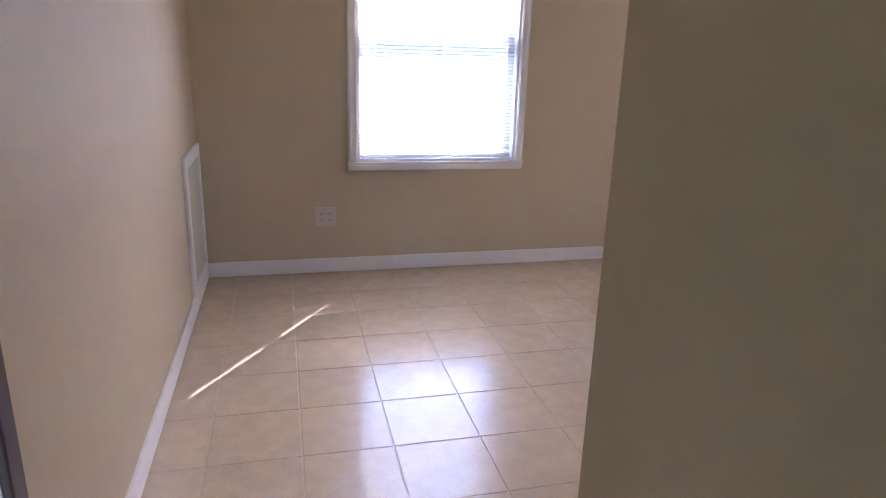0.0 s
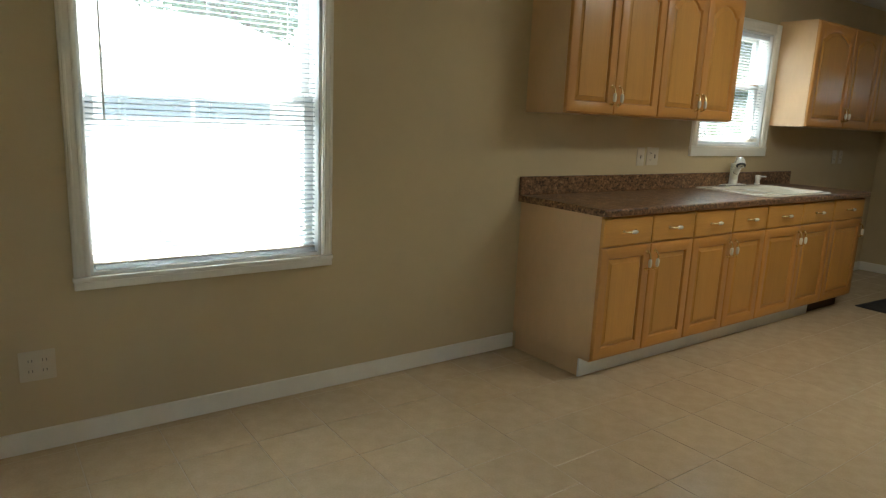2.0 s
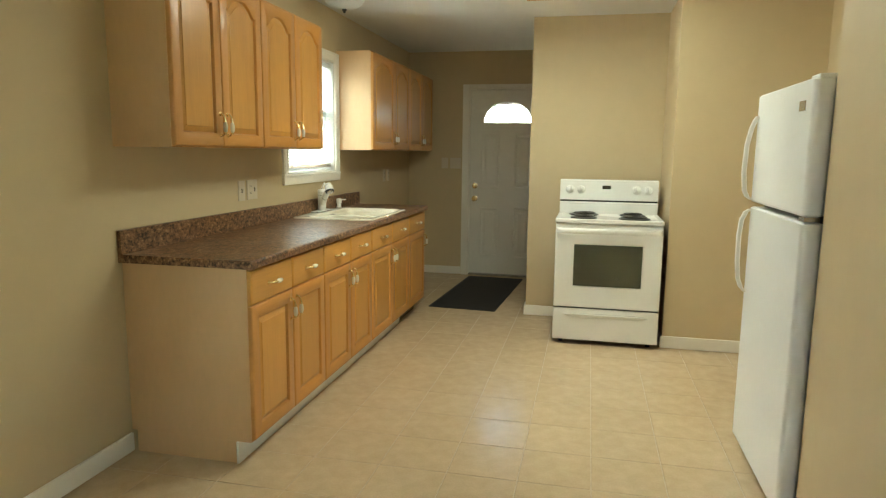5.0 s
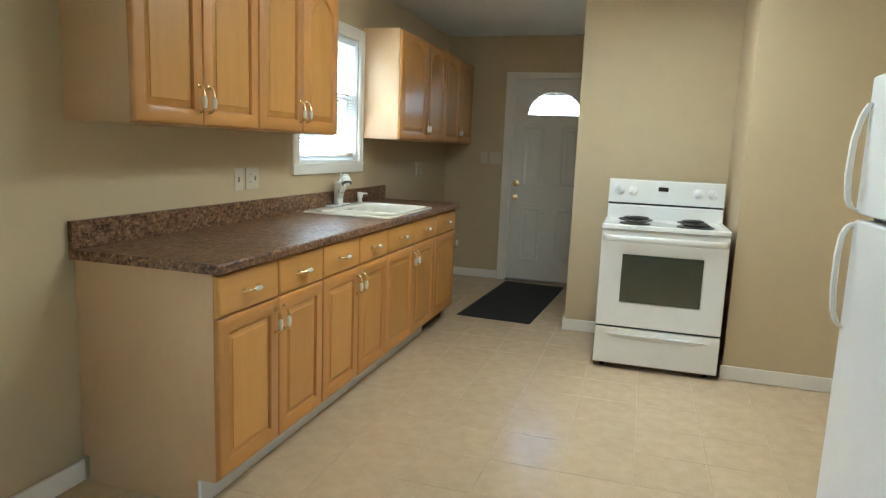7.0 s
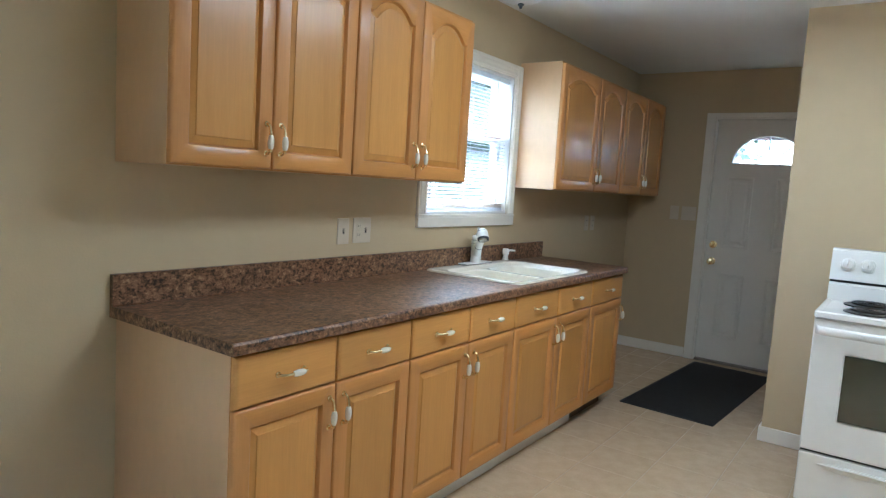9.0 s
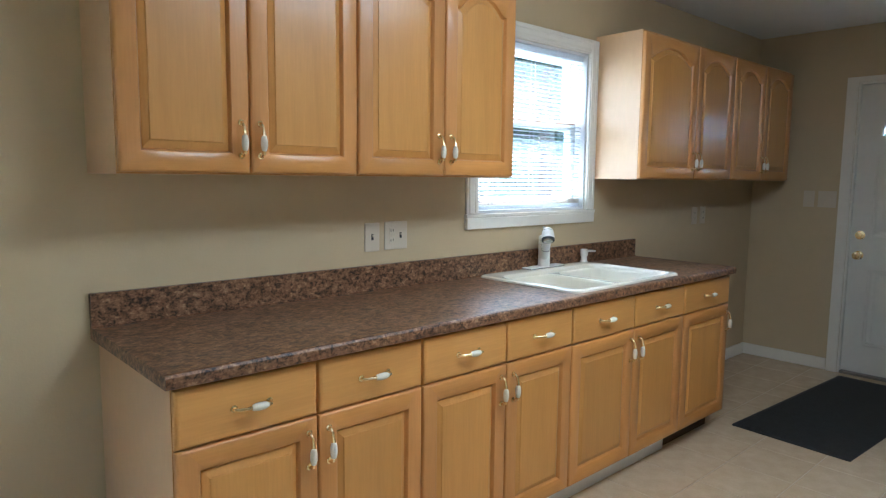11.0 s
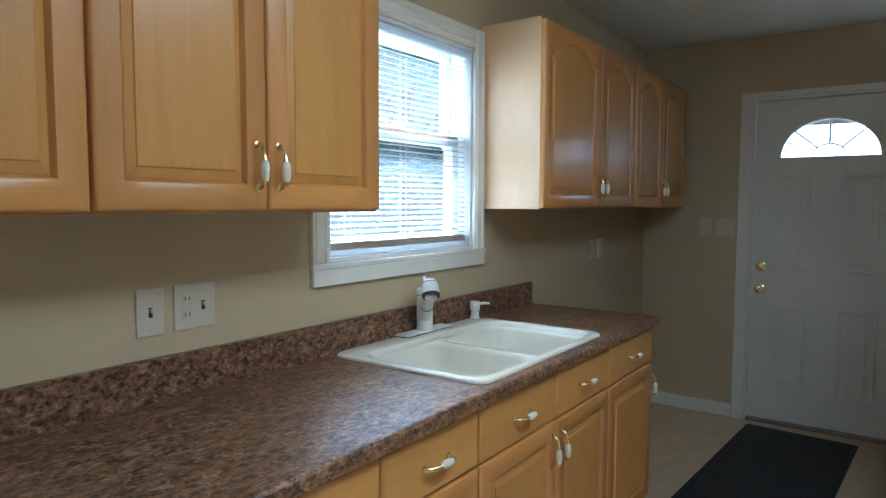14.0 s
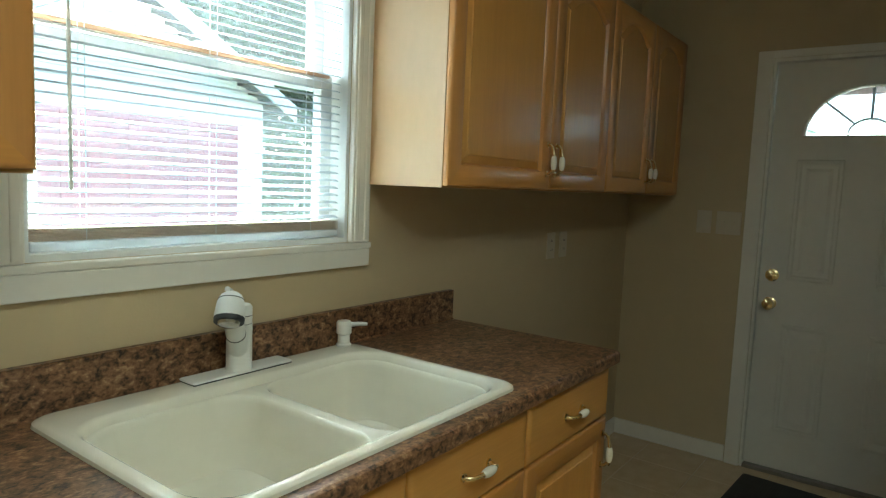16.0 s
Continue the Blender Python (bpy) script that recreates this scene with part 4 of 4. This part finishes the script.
# ---- small fixtures ----
def wall_plate(at, axis, gangs, label, kind_):
    """A plate on a wall: axis 'y' faces the room from the window wall, 'x' from the door wall. gangs: what each one holds."""
    p = thing("wall_plate", at, label, "switch plate" if "switch" in kind_ else "outlet", "wall plates")
    w, h = 0.046 * len(gangs) + 0.026, 0.116

    def bx(a0, a1, o0, o1, z0, z1, bev=0.0):
        x, y, z = at
        if axis == "y":
            return block(x + a0, x + a1, y - o1, y - o0, z + z0, z + z1, bev)
        if axis == "-y":
            return block(x + a0, x + a1, y + o0, y + o1, z + z0, z + z1, bev)
        return block(x - o1, x - o0, y + a0, y + a1, z + z0, z + z1, bev)
    part("plate", bx(-w / 2, w / 2, 0.0, 0.006, -h / 2, h / 2, 0.0025), PLATE, p)
    for i, g in enumerate(gangs):
        c = (i - (len(gangs) - 1) / 2) * 0.046
        if g == "outlet":
            for s in (-0.02, 0.02):
                part("socket", bx(c - 0.014, c + 0.014, 0.006, 0.0075, s - 0.014, s + 0.014, 0.001), PLATE, p)
                for e in (-0.006, 0.006):
                    part("slot", bx(c + e - 0.0012, c + e + 0.0012, 0.0072, 0.008, s - 0.004, s + 0.006), BLACK, p, "dark slot")
        else:
            part("toggle_base", bx(c - 0.005, c + 0.005, 0.006, 0.0072, -0.012, 0.012), DARKGREY if g == "dark" else PLATE, p)
            part("toggle", bx(c - 0.004, c + 0.004, 0.007, 0.017, 0.0, 0.009, 0.001), PLATE, p)
        for s in (-0.043, 0.043) if g != "outlet" else (0.0,):
            part("screw", bx(c - 0.0025, c + 0.0025, 0.006, 0.0072, s - 0.0025, s + 0.0025, 0.0005), PLATE, p)


wall_plate((3.913, WY, 1.118), "y", ("dark",), "white single switch plate above the worktop", "switch")
wall_plate((4.035, WY, 1.12), "y", ("outlet", "dark"), "white double plate with outlet and switch", "outlet")
wall_plate((0.517, WY, 0.34), "y", ("outlet", "outlet"), "white double outlet plate low on the tan wall", "outlet")
wall_plate((6.615, WY, 1.12), "y", ("outlet",), "white outlet plate under the wall cabinets", "outlet")
wall_plate((6.735, WY, 1.12), "y", ("outlet",), "white outlet plate under the wall cabinets", "outlet")
wall_plate((XD, 3.21, 1.235), "x", ("switch",), "white single switch plate beside the back door", "switch")
wall_plate((XD, 3.09, 1.235), "x", ("switch", "switch"), "white double switch plate beside the back door", "switch")
wall_plate((4.35, 0.2, 1.95), "-y", ("outlet",), "outlet plate high on the wall behind the refrigerator", "outlet")


PANEL = material("cream_panel_paint", (0.64, 0.57, 0.42), 0.55, scale=3, vary=0.04, bump=0.1, bump_scale=90)


def access_panel():
    """A white framed panel set low on the side wall by the corner."""
    y0, y1, z0, z1 = 3.045, 3.6, 0.09, 0.775
    a = thing("access_panel", (XL, (y0 + y1) / 2, z0), "white framed access panel low on the tan wall", "access panel")
    for nm, b in (("frame_side", (y0, y0 + 0.06, z0, z1)), ("frame_side", (y1 - 0.06, y1, z0, z1)), ("frame_rail", (y0 + 0.06, y1 - 0.06, z1 - 0.06, z1)), ("frame_rail", (y0 + 0.06, y1 - 0.06, z0, z0 + 0.03))):
        part(nm, block(XL, XL + 0.018, b[0], b[1], b[2], b[3], 0.005), TRIM, a)
    part("panel", block(XL, XL + 0.006, y0 + 0.06, y1 - 0.06, z0 + 0.03, z1 - 0.06), PANEL, a, "cream painted panel")


access_panel()


def door_mat():
    m = thing("door_mat", (6.665, 2.648, 0), "charcoal ribbed rubber door mat lying before the back door", "door mat")
    c = ORIGIN[m]
    bm = loft([[(c.x + p[0], c.y + p[1], z) for p in rounded(-0.755 + i, 0.755 - i, -0.3 + i, 0.3 - i, 0.012, 3)] for z, i in ((0.0008, 0.0), (0.004, 0.0), (0.007, 0.006))], cap_first=True, cap_last=True)
    part("backing", bm, MATRUBBER, m)
    bm = bmesh.new()
    for k in range(45):
        y = c.y - 0.28 + 0.0125 * k
        block(c.x - 0.73, c.x + 0.73, y, y + 0.006, 0.0065, 0.0095, bm=bm)
    part("ribs", bm, MATRUBBER, m)
    m.rotation_euler = (0, 0, -0.06)


door_mat()
# ---- outdoors ----
tagged(part("ground", block(-300, 300, -300, 300, -0.75, -0.6), GRASS), "green lawn round the house", "lawn", kind="structure")
tagged(part("driveway", block(-0.5, 4.6, 4.6, 60, -0.64, -0.595), CONCRETE), "pale concrete drive beside the house", "driveway", kind="structure")


def lap_wall(bm, x0, x1, y0, y1, z0, z1, step=0.16, face="-y"):
    n = int((z1 - z0) / step)
    for i in range(n + 1):
        a, b = z0 + i * step, min(z1, z0 + (i + 1) * step)
        if b - a > 0.01:
            if face == "-y":
                block(x0, x1, y0 - 0.02, y1, a, b - 0.012, bm=bm)
                block(x0, x1, y0, y1, b - 0.012, b, bm=bm)
            else:
                block(x0 - 0.02, x1, y0, y1, a, b - 0.012, bm=bm)


def garage():
    """A gabled garage with pale lap siding and a faded red door, its gable to the house."""
    x0, x1, y0, y1, zb, ze, zr = 5.88, 9.23, 9.0, 15.0, -0.6, 2.26, 3.2
    g = thing("garage", ((x0 + x1) / 2, (y0 + y1) / 2, zb), "white sided detached garage with faded red overhead door", "garage")
    bm = bmesh.new()
    lap_wall(bm, x0, x1, y0, y0 + 0.15, zb, ze)
    lap_wall(bm, x0, x0 + 0.15, y0 + 0.15, y1, zb, ze, face="-x")
    block(x1 - 0.15, x1, y0 + 0.15, y1, zb, ze, bm=bm)
    xm = (x0 + x1) / 2
    n = 11
    for i in range(n):
        a, b = ze + (zr - ze) * i / n, ze + (zr - ze) * (i + 1) / n
        half = (x1 - x0) / 2 * (1 - (i + 0.5) / n)
        block(xm - half, xm + half, y0 - 0.02, y0 + 0.15, a, b - 0.012, bm=bm)
        block(xm - half, xm + half, y0, y0 + 0.15, b - 0.012, b, bm=bm)
    part("siding", bm, SIDING, g)
    for s in (-1, 1):
        e = xm + s * ((x1 - x0) / 2 + 0.22)
        ez = ze - 0.12
        part("roof", loft([[(xm, y, zr + 0.12), (e, y, ez + 0.12), (e, y, ez), (xm, y, zr)] for y in (y0 - 0.35, y1 + 0.2)], cap_first=True, cap_last=True), SHINGLE, g)
        part("barge_board", loft([[(xm, y, zr + 0.1), (e, y, ez + 0.1), (e, y, ez - 0.08), (xm, y, zr - 0.08)] for y in (y0 - 0.39, y0 - 0.36)], cap_first=True, cap_last=True), SIDING, g)
    d = part("overhead_door", block(x0 + 0.25, x1 - 0.39, y0 - 0.06, y0 - 0.02, zb + 0.02, 1.99), REDDOOR, g, "faded red panels")
    for k in range(5):
        z = zb + 0.05 + 0.505 * k
        for j in range(4):
            xa = x0 + 0.3 + 0.665 * j
            part("door_panel", block(xa, xa + 0.6, y0 - 0.075, y0 - 0.058, z + 0.06, z + 0.45, 0.006), REDDOOR, d)


garage()


def neighbour():
    """The house across the drive: pale siding, windows, low roof."""
    x0, x1, y0, y1, zb, ze = -7.5, 3.6, 8.2, 15.0, -0.6, 1.85
    h = thing("house", ((x0 + x1) / 2, (y0 + y1) / 2, zb), "low pale sided neighbouring building across the drive", "house")
    bm = bmesh.new()
    lap_wall(bm, x0, x1, y0, y0 + 0.2, zb, ze)
    block(x0, x0 + 0.2, y0 + 0.2, y1, zb, ze, bm=bm)
    block(x1 - 0.2, x1, y0 + 0.2, y1, zb, ze, bm=bm)
    block(x0, x1, y1, y1 + 0.2, zb, ze, bm=bm)
    part("wall", bm, SIDING, h)
    ym = (y0 + y1) / 2
    for s in (-1, 1):
        e = ym + s * ((y1 - y0) / 2 + 0.4)
        part("roof", loft([[(x, ym, 2.7), (x, e, ze - 0.02), (x, e, ze - 0.14), (x, ym, 2.58)] for x in (x0 - 0.3, x1 + 0.2)], cap_first=True, cap_last=True), PALESHINGLE, h)
    for a, b in ((-5.0, -3.2), (1.42, 3.2)):
        w = part("window", block(a, b, y0 - 0.05, y0 - 0.018, 1.12, 1.46, 0.01), VINYL, h, "wide low window")
        for k in range(2):
            c0, c1 = a + 0.05 + (b - a - 0.05) * k / 2, a + (b - a - 0.05) * (k + 1) / 2
            # matte blue-grey colour imitates the reflection in these panes
            part("pane", block(c0, c1, y0 - 0.062, y0 - 0.049, 1.17, 1.41), PANEREFLECTION, w, "pane with its blue-grey reflection put into the colour")


neighbour()


def tree(x, y, height, spread, seed, label):
    """A tapered trunk with limbs and a crown of many small leaf clumps with gaps."""
    rnd = random.Random(seed)
    t = thing("tree", (x, y, -0.6), label, "tree", "trees behind the houses")
    bm = bmesh.new()
    tube([(x, y, -0.65), (x + 0.05, y, height * 0.25), (x - 0.06, y + 0.1, height * 0.5), (x, y, height * 0.85)], [0.24, 0.18, 0.12, 0.03], bm, 9)
    tips = []
    for i in range(16):
        a = rnd.uniform(0, 6.28)
        z0 = height * rnd.uniform(0.28, 0.7)
        r = spread * rnd.uniform(0.45, 1.0)
        z1 = min(height, z0 + height * rnd.uniform(0.12, 0.3))
        p0, p2 = Vector((x, y, z0)), Vector((x + r * math.cos(a), y + r * math.sin(a), z1))
        p1 = (p0 + p2) / 2 + Vector((0, 0, 0.12 * height * rnd.uniform(0.2, 0.6)))
        tube([p0, p1, p2], [0.07, 0.045, 0.012], bm, 6)
        tips += [p1, p2, (p1 + p2) / 2]
    part("trunk", bm, BARK, t)
    verts, faces = [], []
    for p in tips + [Vector((x, y, height * f)) for f in (0.6, 0.75, 0.9)]:
        for k in range(230):
            d = Vector((rnd.gauss(0, 1), rnd.gauss(0, 1), rnd.gauss(0, 0.8))) * spread * 0.2
            c = p + d
            u = Vector((rnd.gauss(0, 1), rnd.gauss(0, 1), rnd.gauss(0, 0.6))).normalized()
            v = u.orthogonal().normalized()
            s = rnd.uniform(0.08, 0.18)
            n = len(verts)
            verts += [c - u * s, c + v * s * 0.5, c + u * s, c - v * s * 0.5]
            faces.append((n, n + 1, n + 2, n + 3))
    me = bpy.data.meshes.new("crown")
    me.from_pydata([v - Vector((x, y, -0.6)) for v in verts], [], faces)
    me.materials.append(LEAF)
    c = new("crown", me)
    c.parent = t


def hedge():
    """A dense row of shrubs along the far side of the drive."""
    rnd = random.Random(21)
    verts, faces = [], []
    for k in range(30000):
        x = rnd.uniform(9.6, 25.0)
        y = 10.6 + (x - 9.6) * 0.12 + rnd.uniform(0.0, 1.6)
        top = 3.3 + 0.5 * math.sin(x * 1.7) + 0.35 * math.sin(x * 4.1 + 1.0)
        c = Vector((x, y, rnd.uniform(-0.7, top)))
        u = Vector((rnd.gauss(0, 1), rnd.gauss(0, 1), rnd.gauss(0, 0.6))).normalized()
        v = u.orthogonal().normalized()
        s = rnd.uniform(0.08, 0.17)
        n = len(verts)
        verts += [c - u * s, c + v * s * 0.5, c + u * s, c - v * s * 0.5]
        faces.append((n, n + 1, n + 2, n + 3))
    me = bpy.data.meshes.new("hedge")
    me.from_pydata(verts, [], faces)
    me.materials.append(LEAF)
    tagged(new("hedge", me), "dense green shrubs along the far side of the drive", "shrubs", kind="stuff")


hedge()
tree(13.6, 17.0, 8.5, 3.4, 1, "tall leafy green tree behind the garage")
tree(11.4, 12.6, 6.5, 2.2, 2, "leafy green tree beside the garage")
tree(9.5, 20.0, 9.0, 3.6, 3, "tall leafy green tree behind the garage roof")
tree(6.0, 17.0, 7.0, 2.4, 4, "leafy green tree between house and garage")
tree(13.2, 10.2, 7.0, 2.3, 8, "leafy green tree beside the drive")
tree(15.8, 12.2, 8.0, 2.8, 9, "tall leafy green tree beyond the drive")
tree(17.0, 8.6, 7.0, 2.6, 10, "leafy green tree at the yard's edge")
tree(20.5, 15.0, 9.0, 3.4, 11, "tall leafy green tree at the yard's edge")
tree(24.0, 9.5, 8.5, 3.0, 5, "leafy green tree beyond the back yard")

tree(13.0, 5.2, 5.5, 1.5, 12, "small leafy green tree in the back yard")


def storm_door():
    """A storm door outside the back door: mauve frame, two panes."""
    x0, x1 = XD + T - 0.03, XD + T - 0.005
    s = thing("storm_door", (x0, 2.53, 0.02), "mauve metal storm door outside the back door", "storm door", kind="structure")
    for nm, y0, y1, z0, z1 in (("stile", 2.135, 2.225, 0.02, 2.03), ("stile", 2.835, 2.925, 0.02, 2.03), ("rail", 2.225, 2.835, 1.868, 2.03), ("rail", 2.225, 2.835, 0.86, 0.98), ("rail", 2.225, 2.835, 0.02, 0.25)):
        part(nm, block(x0, x1, y0, y1, z0, z1, 0.003), MAUVE, s)
    for z0, z1 in ((0.25, 0.86), (0.98, 1.868)):
        p = part("pane", block(x0 + 0.01, x0 + 0.014, 2.225, 2.835, z0, z1), HAZY, s)
        p.visible_shadow = False


def back_house():
    """A white house seen over the back yard, its roof falling to one side."""
    x0, x1, y0, y1, zb = 15.0, 22.0, -6.0, 4.6, -0.6
    h = thing("house", ((x0 + x1) / 2, (y0 + y1) / 2, zb), "white house with a low sunlit roof beyond the yard", "house")
    bm = bmesh.new()
    lap_wall(bm, x0, x1, y0, y1, zb, 1.3, face="-x")
    n = 12
    for i in range(n):
        a, b = 1.3 + 1.8 * i / n, 1.3 + 1.8 * (i + 1) / n
        w = (y1 - y0) * (1 - (i + 0.5) / n)
        block(x0, x0 + 0.2, y1 - w - (y1 - y0 - w) * 0.5, y1 - (y1 - y0 - w) * 0.5, a, b - 0.01, bm=bm)
    part("wall", bm, SIDING, h)
    ym = (y0 + y1) / 2
    for s in (-1, 1):
        e = ym + s * ((y1 - y0) / 2 + 0.4)
        part("roof", loft([[(x, ym, 3.24), (x, e, 1.26), (x, e, 1.12), (x, ym, 3.1)] for x in (x0 - 0.3, x1 + 0.3)], cap_first=True, cap_last=True), SHINGLE, h)


storm_door()
back_house()


# ---- floor tiles ----
PITCH = 0.3015
JOINT = 0.005
SEAM = 2.125                   # the tiling starts afresh here, half a row on
fl = tagged(part("floor", block(-4.64, XD + T, -2.34, WY + T, -0.1, -0.0018), GROUT), "beige ceramic floor tiles with pale grout joints", "floor", kind="structure")
HT = (PITCH - JOINT) / 2


def tile_loops(cx, cy):
    return [[(cx + a * (HT - i), cy + b * (HT - i), z) for a, b in ((-1, -1), (1, -1), (1, 1), (-1, 1))] for z, i in ((-0.008, 0.0), (-0.001, 0.0), (0.0, 0.0014))]


def tile_mesh():
    bm = loft(tile_loops(0, 0), cap_last=True)
    me = bpy.data.meshes.new("tile")
    bmesh.ops.recalc_face_normals(bm, faces=bm.faces)
    bm.to_mesh(me)
    bm.free()
    me.materials.append(TILE)
    return me


TILE_MESH = tile_mesh()
rest = bmesh.new()
rnd = random.Random(7)
for i in range(-18, 26):
    cx = 0.6165 + (i + 0.5) * PITCH
    ty = 2.058 if cx < SEAM else 1.588
    for j in range(-15, 8):
        cy = ty + (j + 0.5) * PITCH
        if not (-4.6 < cx < XD + 0.1 and -2.3 < cy < WY + 0.1):
            continue
        if (cx > 1.0 and cy < 0.1) or (cx > 6.1 and cy < 0.3) or (cx < XL - 0.1 and cy > 1.7):
            continue
        if XL - 0.15 < cx < 6.3 and cy > 0.85:
            t = new("tile", TILE_MESH)
            t.parent = fl
            t.location = (cx, cy, 0)
            t.rotation_euler = (rnd.gauss(0, 0.0006), rnd.gauss(0, 0.0006), math.pi / 2 * rnd.randrange(4))
        else:
            loft(tile_loops(cx, cy), rest, cap_last=True)
tagged(part("outer_tiles", rest, TILE, fl), kind="stuff")
